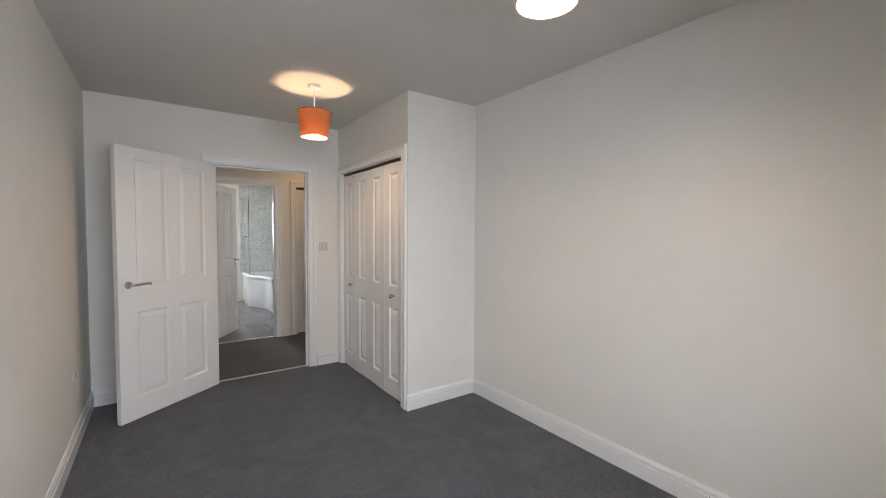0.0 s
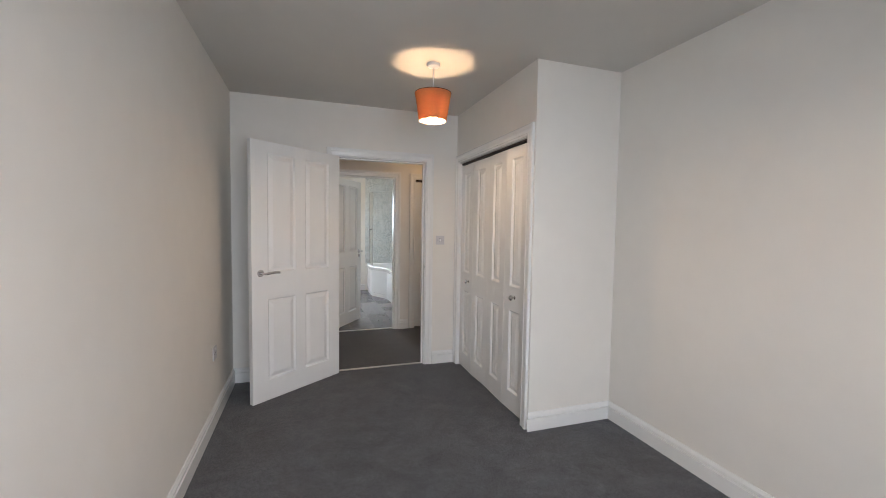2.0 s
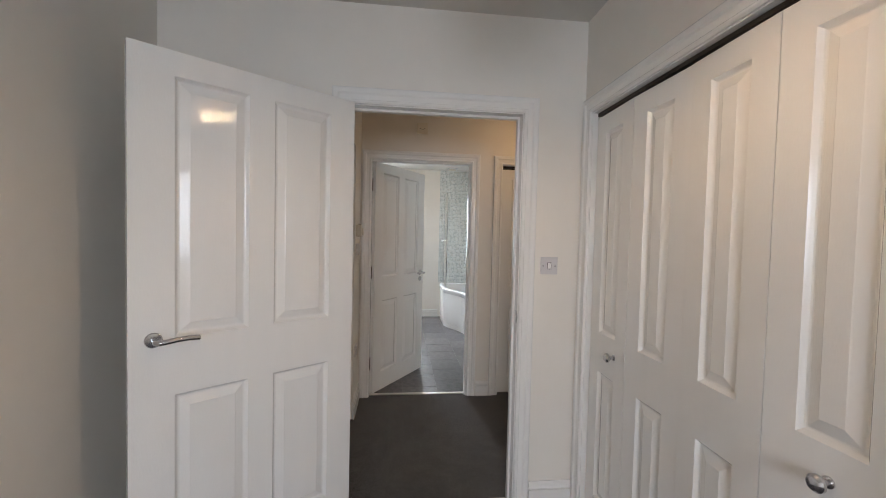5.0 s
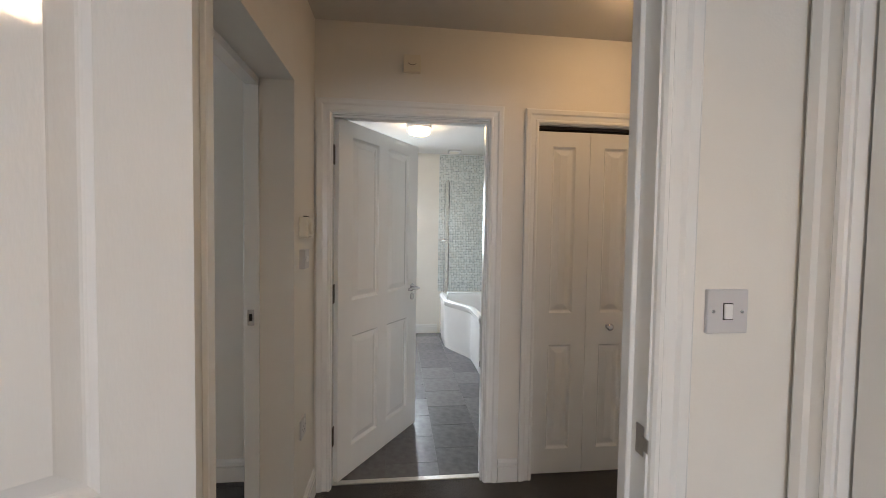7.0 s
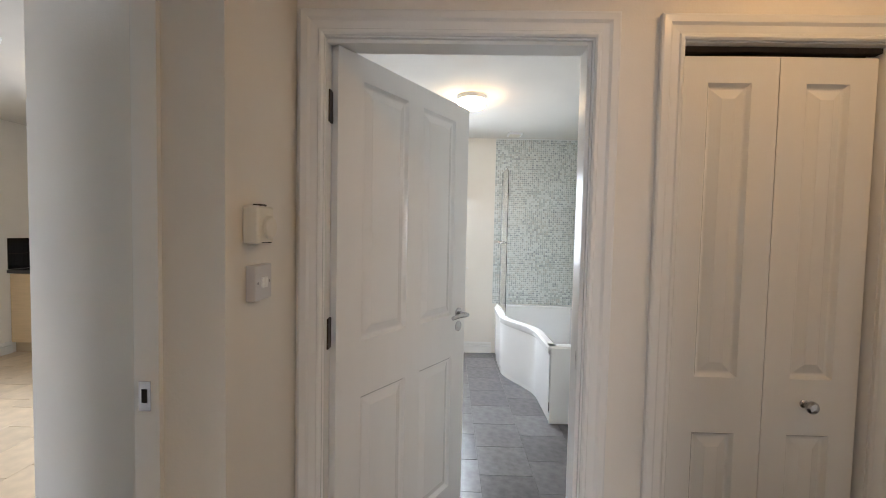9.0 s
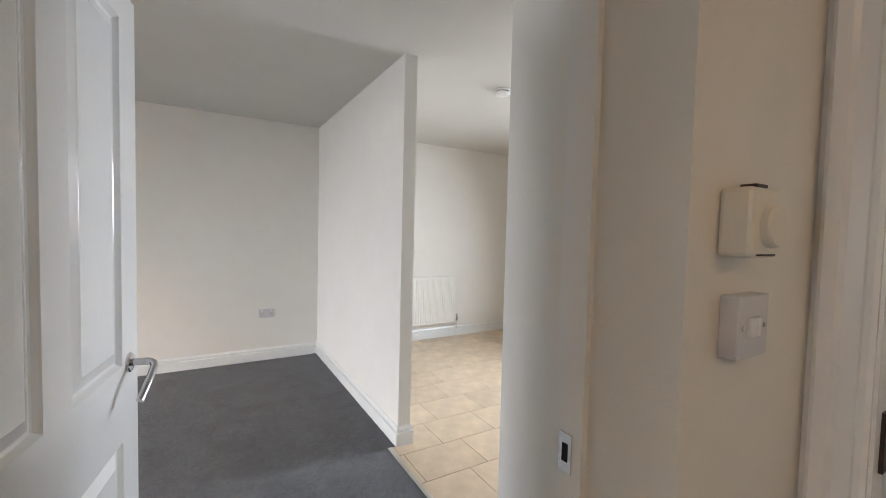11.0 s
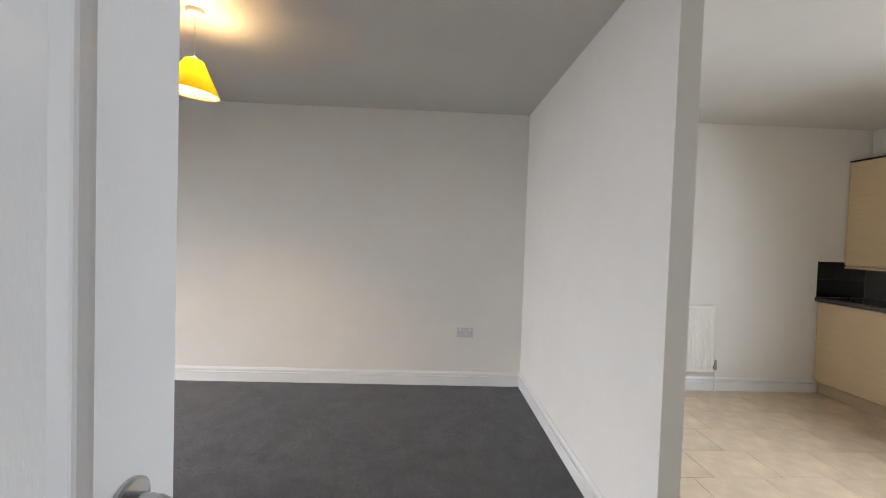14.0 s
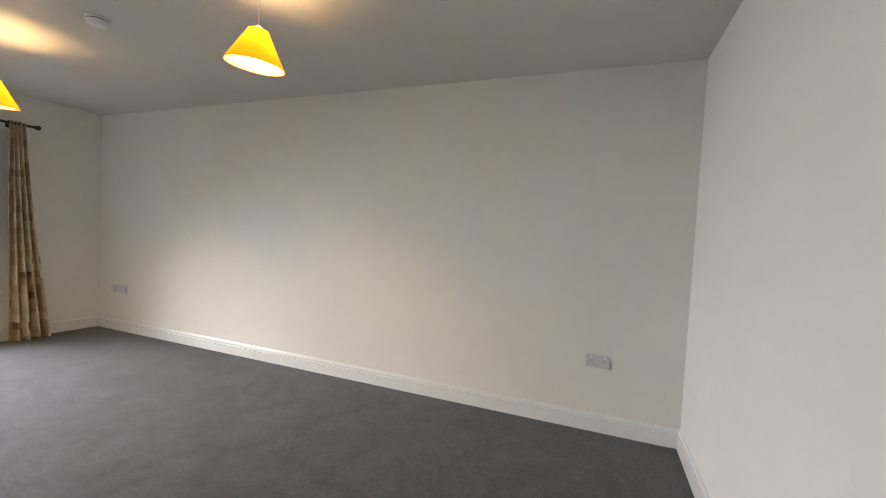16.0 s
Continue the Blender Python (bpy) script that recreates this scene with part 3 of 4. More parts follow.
# ---- bedroom and shared fittings ----
def drum_pendant(x, y):
    p = thing("pendant_lamp", pose(x, y, H), "lit pendant lamp with tapered terracotta cloth shade", "lamp", "bedroom pendants")
    part("ceiling_rose", lathe(bmesh.new(), [(0.045, 0), (0.045, -0.006), (0.040, -0.018), (0.012, -0.026)], 28), PLASTIC, p, "white ceiling rose", smooth=True)
    part("flex", cyl(bmesh.new(), (0, 0, -0.024), (0, 0, -0.25), 0.0035, seg=8), PLASTIC, p, "white flex")
    part("lamp_holder", lathe(bmesh.new(), [(0.010, -0.245), (0.019, -0.25), (0.019, -0.29), (0.015, -0.30)], 18), PLASTIC, p, "white bulb holder", smooth=True)
    part("shade", lathe(bmesh.new(), [(0.121, -0.190), (0.092, -0.372), (0.0912, -0.372), (0.1202, -0.190), (0.121, -0.190)], 48, cap=False), ORANGE, p, "terracotta cloth shade", smooth=True)
    part("shade_lining", lathe(bmesh.new(), [(0.1195, -0.191), (0.0905, -0.371), (0.0895, -0.371), (0.1185, -0.191), (0.1195, -0.191)], 48, cap=False), LINER, p, "white shade lining", smooth=True)
    part("shade_trim", tube(bmesh.new(), [(0.1205 * math.cos(a), 0.1205 * math.sin(a), -0.190) for a in [k * math.pi / 20 for k in range(41)]], 0.0022, 6), RUBBER, p, "dark upper rim")
    bm = bmesh.new()
    for k in range(3):
        a = k * 2 * math.pi / 3 + 0.4
        tube(bm, [(0.02 * math.cos(a), 0.02 * math.sin(a), -0.262), (0.118 * math.cos(a), 0.118 * math.sin(a), -0.205)], 0.0018, 6)
    part("shade_carrier", bm, PLASTIC, p, "white wire carrier")
    bm = lathe(bmesh.new(), [(0.012, -0.298), (0.020, -0.318), (0.029, -0.338), (0.029, -0.352), (0.018, -0.366), (0.004, -0.371)], 20)
    part("bulb", bm, BULB, p, "glowing bulb", smooth=True)
    return p


def cone_pendant(x, y, tilt_dir, tilt, lift=0.0):
    p = thing("pendant_lamp", pose(x, y, H), "lit pendant lamp with tilted yellow cone shade", "lamp", "living room pendants")
    part("ceiling_rose", lathe(bmesh.new(), [(0.045, 0), (0.045, -0.006), (0.040, -0.018), (0.012, -0.026)], 28), PLASTIC, p, "white ceiling rose", smooth=True)
    part("flex", cyl(bmesh.new(), (0, 0, -0.024), (0, 0, -0.31 + lift), 0.003, seg=8), CREAM, p, "cream flex")
    part("lamp_holder", lathe(bmesh.new(), [(0.008, -0.30 + lift), (0.016, -0.306 + lift), (0.016, -0.326 + lift), (0.013, -0.336 + lift)], 18), PLASTIC, p, "white bulb holder", smooth=True)
    axis = Vector((-tilt_dir[1], tilt_dir[0], 0))
    m = Matrix.Translation((0, 0, -0.322 + lift)) @ Matrix.Rotation(radians(tilt), 4, axis) @ Matrix.Scale(0.96, 4)
    sh = part("shade", lathe(bmesh.new(), [(0.046, 0), (0.050, -0.010), (0.138, -0.168), (0.136, -0.168), (0.048, -0.011), (0.044, 0), (0.046, 0)], 48, cap=False),
              YELLOW, p, "bright yellow cone shade", smooth=True, m=m)
    part("lining", lathe(bmesh.new(), [(0.0485, -0.0145), (0.1345, -0.1675), (0.1335, -0.1675), (0.0475, -0.0145), (0.0485, -0.0145)], 48, cap=False), CONELINER, sh, "white shade lining", smooth=True)
    for k in range(3):
        a = k * 2 * math.pi / 3
        part("spoke", cyl(bmesh.new(), (0.013 * math.cos(a), 0.013 * math.sin(a), -0.006), (0.045 * math.cos(a), 0.045 * math.sin(a), -0.004), 0.002, seg=6), PLASTIC, sh, "white wire spoke")
    part("rim", tube(bmesh.new(), [(0.138 * math.cos(a), 0.138 * math.sin(a), -0.168) for a in [k * math.pi / 20 for k in range(41)]], 0.002, 6), YELLOW, sh)
    part("bulb", lathe(bmesh.new(), [(r, z + lift) for r, z in ((0.012, -0.334), (0.024, -0.350), (0.030, -0.375), (0.028, -0.397), (0.014, -0.414), (0.003, -0.418))], 20), LRBULB, p, "glowing bulb", smooth=True)
    return p


drum_pendant(1.162, 3.345)
drum_pendant(1.19, 1.22)
cone_pendant(-2.16, 3.905, (0.1, 0.995), 6, 0.07)
cone_pendant(-2.06, 1.80, (0.3, 0.954), 4)


def flush_light(x, y, label, glow):
    p = thing("ceiling_light", pose(x, y, H), label, "ceiling light", "flush ceiling lights")
    part("base", lathe(bmesh.new(), [(0.118, 0), (0.118, -0.020), (0.112, -0.030), (0.100, -0.032)], 40), PLASTIC, p, "white metal base", smooth=True)
    part("glass_bowl", lathe(bmesh.new(), [(0.108, -0.028), (0.108, -0.060), (0.096, -0.080), (0.060, -0.091), (0.005, -0.094)], 40), glow, p, "glowing opal glass bowl", smooth=True)
    return p


flush_light(1.156, 7.784, "lit round opal bathroom ceiling light", OPAL)
flush_light(2.02, 5.30, "lit round opal hall ceiling light", OPALHALL)


def faceplate(name, m, w, h, label, category, d=0.009, material=None):
    p = thing(name, m, label, category)
    part("plate", box(-w / 2, -d, -h / 2, w / 2, 0, h / 2, bevel=0.0022, seg=2), material or PLATE, p)
    return p


def screws(p, xs, z=0, d=0.009):
    for x in xs:
        bm = lathe(bmesh.new(), [(0.0036, 0), (0.0036, 0.0006), (0.002, 0.0012)], 12, Matrix.Translation((x, -d, z)) @ rot_to((0, -1, 0)))
        part("screw", bm, CHROME, p, "steel screw")


def light_switch(m):
    p = faceplate("light_switch", m, 0.086, 0.086, "white plastic single rocker light switch on the wall", "light switch")
    bm = box(-0.0085, -0.0125, -0.0145, 0.0085, -0.008, 0.0145, bevel=0.0012)
    part("rocker", bm, PLASTIC, p)
    # thin dark plate round the rocker; the gap's shadow is in its colour
    part("rocker_gap_shade", box(-0.0105, -0.0094, -0.0165, 0.0105, -0.0085, 0.0165), DARK, p, "dark surround painted as the shadow gap round the rocker")
    screws(p, (-0.0302, 0.0302))
    return p


def socket(m, gangs=2, holes=True):
    w = 0.086 if gangs == 1 else 0.146
    p = faceplate("wall_socket", m, w, 0.086, "white plastic wall socket on the plaster" if gangs == 1 else "white plastic double wall socket on the plaster", "wall socket")
    for cx in ([0] if gangs == 1 else [-0.036, 0.036]):
        if holes:
            bm = box(cx - 0.0018, -0.0097, -0.001, cx + 0.0018, -0.0085, 0.009)
            bx(bm, cx - 0.0135, -0.0097, -0.017, cx - 0.0085, -0.0085, -0.0135)
            bx(bm, cx + 0.0085, -0.0097, -0.017, cx + 0.0135, -0.0085, -0.0135)
            part("pin_holes", bm, DARK, p, "dark pin holes")
        s = 1 if cx >= 0 else -1
        part("rocker", box(cx + s * 0.008 - 0.006, -0.0125, 0.018, cx + s * 0.008 + 0.006, -0.008, 0.034, bevel=0.001), PLASTIC, p)
    screws(p, (-w / 2 + 0.013, w / 2 - 0.013))
    return p


ON_N = pose(0, 0, 0)                     # faces -y
ON_E = pose(0, 0, 0, 0, 0, 90)           # on a west wall, faces +x
light_switch(Matrix.Translation((1.592, 4.46, 1.219)))
socket(Matrix.Translation((-0.232, 3.745, 0.477)) @ ON_E, 1)
socket(Matrix.Translation((-3.605, 5.475, 0.476)) @ ON_E)
socket(Matrix.Translation((-3.605, 0.49, 0.470)) @ ON_E)
socket(Matrix.Translation((-3.605, 0.34, 0.466)) @ ON_E, 1)
socket(Matrix.Translation((HX, 5.60, 0.47)) @ ON_E, 1)

# thermostat and switch in the hall
th = thing("room_thermostat", Matrix.Translation((HX, 5.573, 1.378)) @ ON_E, "cream plastic room thermostat with round dial", "thermostat")
part("case", box(-0.040, -0.040, -0.045, 0.040, 0, 0.045, bevel=0.006, seg=2), CREAM, th)
part("dial", lathe(bmesh.new(), [(0.027, 0), (0.027, 0.008), (0.024, 0.011), (0.004, 0.012)], 30, Matrix.Translation((0.006, -0.040, -0.005)) @ rot_to((0, -1, 0))), CREAM, th, "round cream dial", smooth=True)
part("top_clip", box(-0.018, -0.034, 0.045, 0.012, -0.014, 0.050, bevel=0.001), RUBBER, th, "dark clip on top")
part("slot", box(-0.026, -0.0406, -0.0425, 0.026, -0.0398, -0.0405), DARK, th)
sw = faceplate("light_switch", Matrix.Translation((HX, 5.592, 1.238)) @ ON_E, 0.086, 0.086, "white plastic double rocker light switch in the hall", "light switch", 0.024)
part("rocker", box(-0.014, -0.028, -0.013, -0.001, -0.023, 0.013, bevel=0.001), PLASTIC, sw)
part("rocker", box(0.001, -0.028, -0.013, 0.014, -0.023, 0.013, bevel=0.001), PLASTIC, sw)
screws(sw, (-0.0302, 0.0302), 0, 0.024)

# plate above the bathroom door
ch = faceplate("door_chime", Matrix.Translation((1.019, 5.86, 2.227)), 0.088, 0.088, "cream plastic chime plate above the bathroom door", "door chime", 0.022, CREAM)
arc = [(0.026 * math.sin(a), -0.0225, -0.026 * math.cos(a) + 0.018) for a in [math.radians(d) for d in range(-50, 51, 10)]]
part("slot", tube(bmesh.new(), arc, 0.0013, 6), DARK, ch, "dark curved slot")


def smoke_alarm(x, y, label):
    p = thing("smoke_alarm", pose(x, y, H), label, "smoke alarm", "smoke alarms")
    part("base", lathe(bmesh.new(), [(0.062, 0), (0.062, -0.010), (0.058, -0.013)], 36), PLASTIC, p, smooth=True)
    part("gap", lathe(bmesh.new(), [(0.054, -0.011), (0.054, -0.019)], 36), RUBBER, p, "dark sensing gap")
    part("cover", lathe(bmesh.new(), [(0.056, -0.018), (0.056, -0.028), (0.046, -0.038), (0.020, -0.042), (0.003, -0.042)], 36), PLASTIC, p, smooth=True)
    return p


smoke_alarm(-2.19, 2.635, "round white smoke alarm on the living room ceiling")
smoke_alarm(-1.62, 6.866, "round white heat alarm on the kitchen ceiling")


# ---- windows ----
def window(name, x0, x1, z0, z1, y_in, out, mullions, label, blind=False, sill=True):
    """A white framed window in an outer wall; y_in is the inner wall face, out the way outside (+1 or -1)."""
    w = thing(name, pose((x0 + x1) / 2, y_in + out * 0.17, z0), label, "window", kind="structure")
    hw, hh, f = (x1 - x0) / 2, z1 - z0, 0.055
    bm = box(-hw, -0.03, 0, hw, 0.03, f, bevel=0.004)
    bx(bm, -hw, -0.03, hh - f, hw, 0.03, hh, bevel=0.004)
    bx(bm, -hw, -0.03, f, -hw + f, 0.03, hh - f, bevel=0.004)
    bx(bm, hw - f, -0.03, f, hw, 0.03, hh - f, bevel=0.004)
    xs = [-hw + f] + [-hw + 2 * hw * q for q in mullions] + [hw - f]
    for q in xs[1:-1]:
        bx(bm, q - 0.03, -0.03, f, q + 0.03, 0.03, hh - f, bevel=0.004)
    part("window_frame", bm, PLASTIC, w, "white plastic window frame")
    for a, b in zip(xs, xs[1:]):
        g = part("pane", box(a - 0.005, -0.004, f - 0.005, b + 0.005, 0.004, hh - f + 0.005), GLASS, w)
        g.visible_shadow = False
    if sill:
        part("window_sill", box(-hw - 0.03, min(-out * 0.20, -out * 0.03), -0.025, hw + 0.03, max(-out * 0.20, -out * 0.03), 0.0, bevel=0.004), GLOSS, w, "white window board")
    return w


window("window_1", -0.05, 1.35, 0.92, 2.1, 0.05, -1, [0.5], "white framed bedroom window")
window("window_2", -2.45, -0.60, 0.0, 2.08, 0.05, -1, [0.5], "white glazed double patio door", sill=False)
window("window_3", -1.72, -0.72, 1.08, 2.05, 9.16, 1, [0.5], "white framed kitchen window")
window("window_4", 0.55, 1.19, 0.98, 2.06, 9.16, 1, [], "white framed bathroom window")
window("window_5", 2.7, 3.5, 0.95, 2.05, 9.16, 1, [], "white framed spare room window")

bl = thing("venetian_blind", pose(0.87, 9.235, 2.05), "white venetian blind half lowered in the bathroom window", "blind")
part("head_rail", box(-0.315, -0.02, -0.03, 0.315, 0.02, 0.0, bevel=0.003), BLIND, bl)
slat = None
for k in range(24):
    m = pose(0, 0, -0.045 - 0.020 * k, 38, 0, 0)
    if slat is None:
        slat = part("slat", box(-0.31, -0.0125, -0.0006, 0.31, 0.0125, 0.0006), BLIND, bl, m=m)
    else:
        o = new("slat", slat.data)
        o.parent, o.matrix_basis = bl, m
part("bottom_rail", box(-0.31, -0.013, -0.60, 0.31, 0.013, -0.535, bevel=0.003), BEECH, bl, "brown bottom rail")

# ---- living room: curtain ----
cp = thing("curtain_pole", pose(-1.72, 0.16, 2.118), "dark bronze curtain pole above the patio door", "curtain pole")
part("pole", cyl(bmesh.new(), (-1.25, 0, 0), (1.25, 0, 0), 0.012, seg=16), RUBBER, cp, smooth=True)
for s in (-1, 1):
    part("finial", lathe(bmesh.new(), [(0.012, 0), (0.016, 0.004), (0.012, 0.010), (0.022, 0.022), (0.025, 0.034), (0.018, 0.048), (0.004, 0.054)], 20, Matrix.Translation((s * 1.245, 0, 0)) @ rot_to((s, 0, 0))),
         RUBBER, cp, "dark bronze ball finial", smooth=True)
    part("bracket", bx(box(s * 1.10 - 0.008, -0.105, -0.010, s * 1.10 + 0.008, 0.0, 0.0, bevel=0.002), s * 1.10 - 0.018, -0.110, -0.035, s * 1.10 + 0.018, -0.104, 0.025), RUBBER, cp)


def drape(x_top0, x_top1, x_bot0, x_bot1, z0, z1, y, folds, depth, seed):
    bm = bmesh.new()
    rnd = random.Random(seed)
    ph = [rnd.uniform(0, 6.28) for _ in range(3)]
    nx, nz = folds * 10, 26
    grid = []
    for j in range(nz + 1):
        v = j / nz
        row = []
        for i in range(nx + 1):
            u = i / nx
            x = (x_top0 + (x_bot0 - x_top0) * v ** 1.3) * (1 - u) + (x_top1 + (x_bot1 - x_top1) * v ** 1.3) * u
            d = depth * (0.75 + 0.5 * v)
            yy = y + d * math.sin(u * folds * 6.283 + ph[0] + 0.5 * v) + 0.3 * d * math.sin(u * folds * 2.3 * 3.1 + ph[1] + 1.5 * v)
            row.append(bm.verts.new((x, yy, z1 + (z0 - z1) * v + 0.006 * math.sin(u * 17 + ph[2]) * v)))
        grid.append(row)
    for a, b in zip(grid, grid[1:]):
        for i in range(nx):
            bm.faces.new((a[i], a[i + 1], b[i + 1], b[i]))
    r = bmesh.ops.extrude_face_region(bm, geom=list(bm.faces))
    bmesh.ops.translate(bm, vec=(0, 0.002, 0), verts=[g for g in r["geom"] if isinstance(g, bmesh.types.BMVert)])
    return bm


cu = thing("curtain", pose(-2.86, 0.16, 0.0), "tan and brown patterned curtain drawn beside the patio door", "curtain", "patio door curtains")
part("cloth", drape(0.075, -0.03, 0.070, -0.235, 0.012, 2.135, 0.0, 4, 0.045, 3), CURTAIN, cu, smooth=True)
for k in range(4):
    part("eyelet", tube(bmesh.new(), [(0.07 - 0.025 * k + 0.004 * math.sin(a), 0.022 * math.cos(a), 2.118 + 0.022 * math.sin(a)) for a in [i * math.pi / 8 for i in range(17)]], 0.003, 6), RUBBER, cu)
sh = thing("sheer_curtain", pose(-1.90, 0.105, 0), "thin white voile drawn aside at the patio door", "curtain")
part("cloth", drape(-0.86, -0.60, -0.86, -0.58, 0.02, 2.07, 0.0, 6, 0.012, 5), SHEER, sh, smooth=True)

# ---- kitchen ----
KF, KB = 8.715, 9.16     # base unit fronts, back wall


def bar_handle(parent, x, z0, z1, y):
    bm = tube(bmesh.new(), [(x, y - 0.028, z0), (x, y - 0.028, z1)], 0.006, 10)
    for z in (z0 + 0.03, z1 - 0.03):
        cyl(bm, (x, y, z), (x, y - 0.028, z), 0.0045, seg=8)
    part("bar_handle", bm, STEEL, parent, "long brushed steel bar handle", smooth=True)


def base_unit(x, w, side):
    u = thing("base_cabinet", pose(x, KF, 0), "pale beech base cabinet with a steel bar handle", "cabinet", "kitchen base cabinets")
    part("carcass", box(0, 0.022, 0.11, w, KB - KF - 0.002, 0.845), BEECH, u)
    part("plinth", box(0, 0.045, 0.0, w, 0.063, 0.11), PLINTH, u, "beech kickboard")
    d = part("door", box(0.0015, 0, 0.115, w - 0.0015, 0.019, 0.840, bevel=0.0018), BEECH, u)
    bar_handle(d, w - 0.05 if side > 0 else 0.05, 0.175, 0.80, 0.0)
    return u


def wall_unit(x, w, side):
    u = thing("wall_cabinet", pose(x, 8.945, 1.178), "pale beech wall cabinet with a steel bar handle", "cabinet", "kitchen wall cabinets")
    hh = 0.945
    part("carcass", box(0, 0.021, 0.0, w, KB - 8.945 - 0.002, hh), BEECH, u)
    d = part("door", box(0.0015, 0, 0.012, w - 0.0015, 0.019, hh - 0.004, bevel=0.0018), BEECH, u)
    bar_handle(d, w - 0.05 if side > 0 else 0.05, 0.07, 0.62, 0.0)
    part("light_pelmet", box(0.0, 0.004, -0.022, w, 0.022, -0.001, bevel=0.002), BEECH, u, "beech pelmet strip")
    # dark strip along the cabinet top, shade put in as colour
    part("top_shade_strip", box(0.0, -0.004, hh + 0.001, w, 0.03, hh + 0.012, bevel=0.002), RUBBER, u, "dark strip coloured as shade along the top edge")
    return u


for k in range(4):
    base_unit(-3.595 + 0.70 * k, 0.698, 1)
for k in range(3):
    wall_unit(-3.595 + 0.62 * k, 0.618, 1)
tagged(part("worktop", box(-3.603, KF - 0.025, 0.846, -0.79, KB - 0.002, 0.884, bevel=0.006, seg=2), WORKTOP), "dark speckled laminate kitchen worktop", "worktop")
sp = thing("tiled_splashback", pose(-3.605, KF - 0.01, 0.886), "black gloss tiled splashback above the worktop", "splashback")
part("grout_bed", box(0.0005, 0.0, 0.0, 0.003, KB - KF, 0.326), GROUT, sp)
for r in range(2):
    for c in range(3):
        y0 = c * 0.1515
        part("tile", box(0.003, y0 + 0.001, r * 0.163 + 0.001, 0.0085, min(y0 + 0.150, 0.448), r * 0.163 + 0.1615, bevel=0.0012), BLACKTILE, sp)
sp2 = thing("tiled_splashback", pose(-3.605, KB, 0.886), "black gloss tiled splashback behind the worktop", "splashback")
part("grout_bed", box(0.012, -0.003, 0.0, 2.81, -0.0005, 0.286), GROUT, sp2)
tl = None
for r in range(2):
    for c in range(17):
        m = Matrix.Translation((0.66 + c * 0.1215, -0.003, r * 0.143 + 0.001))
        if tl is None:
            tl = part("tile", box(0.001, -0.0055, 0, 0.1205, 0, 0.1415, bevel=0.0012), BLACKTILE, sp2, m=m)
        else:
            o = new("tile", tl.data)
            o.parent, o.matrix_basis = sp2, m
part("steel_panel", box(0.014, -0.005, 0.002, 0.655, -0.003, 0.284, bevel=0.0008), STEEL, sp2, "brushed steel splashback panel")

ra = thing("radiator", pose(-3.605, 7.20, 0), "white ribbed panel radiator on the kitchen wall", "radiator")
bm = bmesh.new()
n = 30
y0, y1, za, zb = -0.50, 0.515, 0.185, 0.785
for k in range(n):
    a = y0 + (y1 - y0) * k / n
    s = (y1 - y0) / n
    pts = [(0.066, a), (0.066, a + s * 0.12), (0.070, a + s * 0.30), (0.070, a + s * 0.70), (0.066, a + s * 0.88), (0.066, a + s)]
    lo = [bm.verts.new((x, y, za + 0.03)) for x, y in pts]
    hi = [bm.verts.new((x, y, zb - 0.03)) for x, y in pts]
    for i in range(5):
        bm.faces.new((lo[i], lo[i + 1], hi[i + 1], hi[i]))
bmesh.ops.remove_doubles(bm, verts=bm.verts, dist=0.0005)
bx(bm, 0.058, y0, za, 0.068, y1, za + 0.03, bevel=0.003)
bx(bm, 0.058, y0, zb - 0.03, 0.068, y1, zb, bevel=0.003)
bx(bm, 0.050, y0, za + 0.001, 0.0615, y1, zb - 0.001)
part("front_panel", bm, RAD, ra)
part("top_grille", box(0.012, y0, zb - 0.012, 0.057, y1, zb, bevel=0.002), RAD, ra)
part("back_panel", box(0.010, y0 + 0.004, za, 0.018, y1 - 0.004, zb - 0.014), RAD, ra)
part("side_cover", box(0.012, y1 + 0.001, za + 0.02, 0.060, y1 + 0.005, zb - 0.01, bevel=0.002), RAD, ra)
for yb in (-0.3, 0.3):
    part("bracket", box(0.001, yb - 0.015, 0.25, 0.010, yb + 0.015, 0.72), RAD, ra)
v = bmesh.new()
cyl(v, (0.038, y1 - 0.01, 0.222), (0.038, y1 + 0.045, 0.222), 0.009, seg=12)
cyl(v, (0.038, y1 + 0.045, 0.200), (0.038, y1 + 0.045, 0.250), 0.013, seg=14)
cyl(v, (0.038, y1 + 0.045, 0.250), (0.038, y1 + 0.045, 0.290), 0.010, 0.008, seg=14)
part("valve", v, CHROME, ra, "chrome lockshield valve", smooth=True)
part("pipe", tube(bmesh.new(), [(0.038, y1 + 0.045, 0.205), (0.038, y1 + 0.045, 0.10), (0.038, y1 + 0.045, -0.002)], 0.0075, 10), RAD, ra, "white painted pipe", smooth=True)

ks = thing("spotlight_fitting", pose(-1.80, 7.50, H), "lit white ceiling spotlight fitting in the kitchen", "ceiling light")
part("base", lathe(bmesh.new(), [(0.055, 0), (0.055, -0.014), (0.050, -0.018)], 28), PLASTIC, ks, smooth=True)
for k in range(3):
    a = k * 2.094 + 0.3
    d = Vector((0.7 * math.cos(a), 0.7 * math.sin(a), -0.72)).normalized()
    p0 = Vector((0.03 * math.cos(a), 0.03 * math.sin(a), -0.018))
    hd = part("spot_head", cyl(bmesh.new(), p0 + d * 0.01, p0 + d * 0.075, 0.020, 0.028, seg=18), CHROME, ks, "chrome spot head", smooth=True)
    part("lens", cyl(bmesh.new(), p0 + d * 0.0755, p0 + d * 0.078, 0.025, 0.025, seg=18), SPOT, hd, "glowing lens")

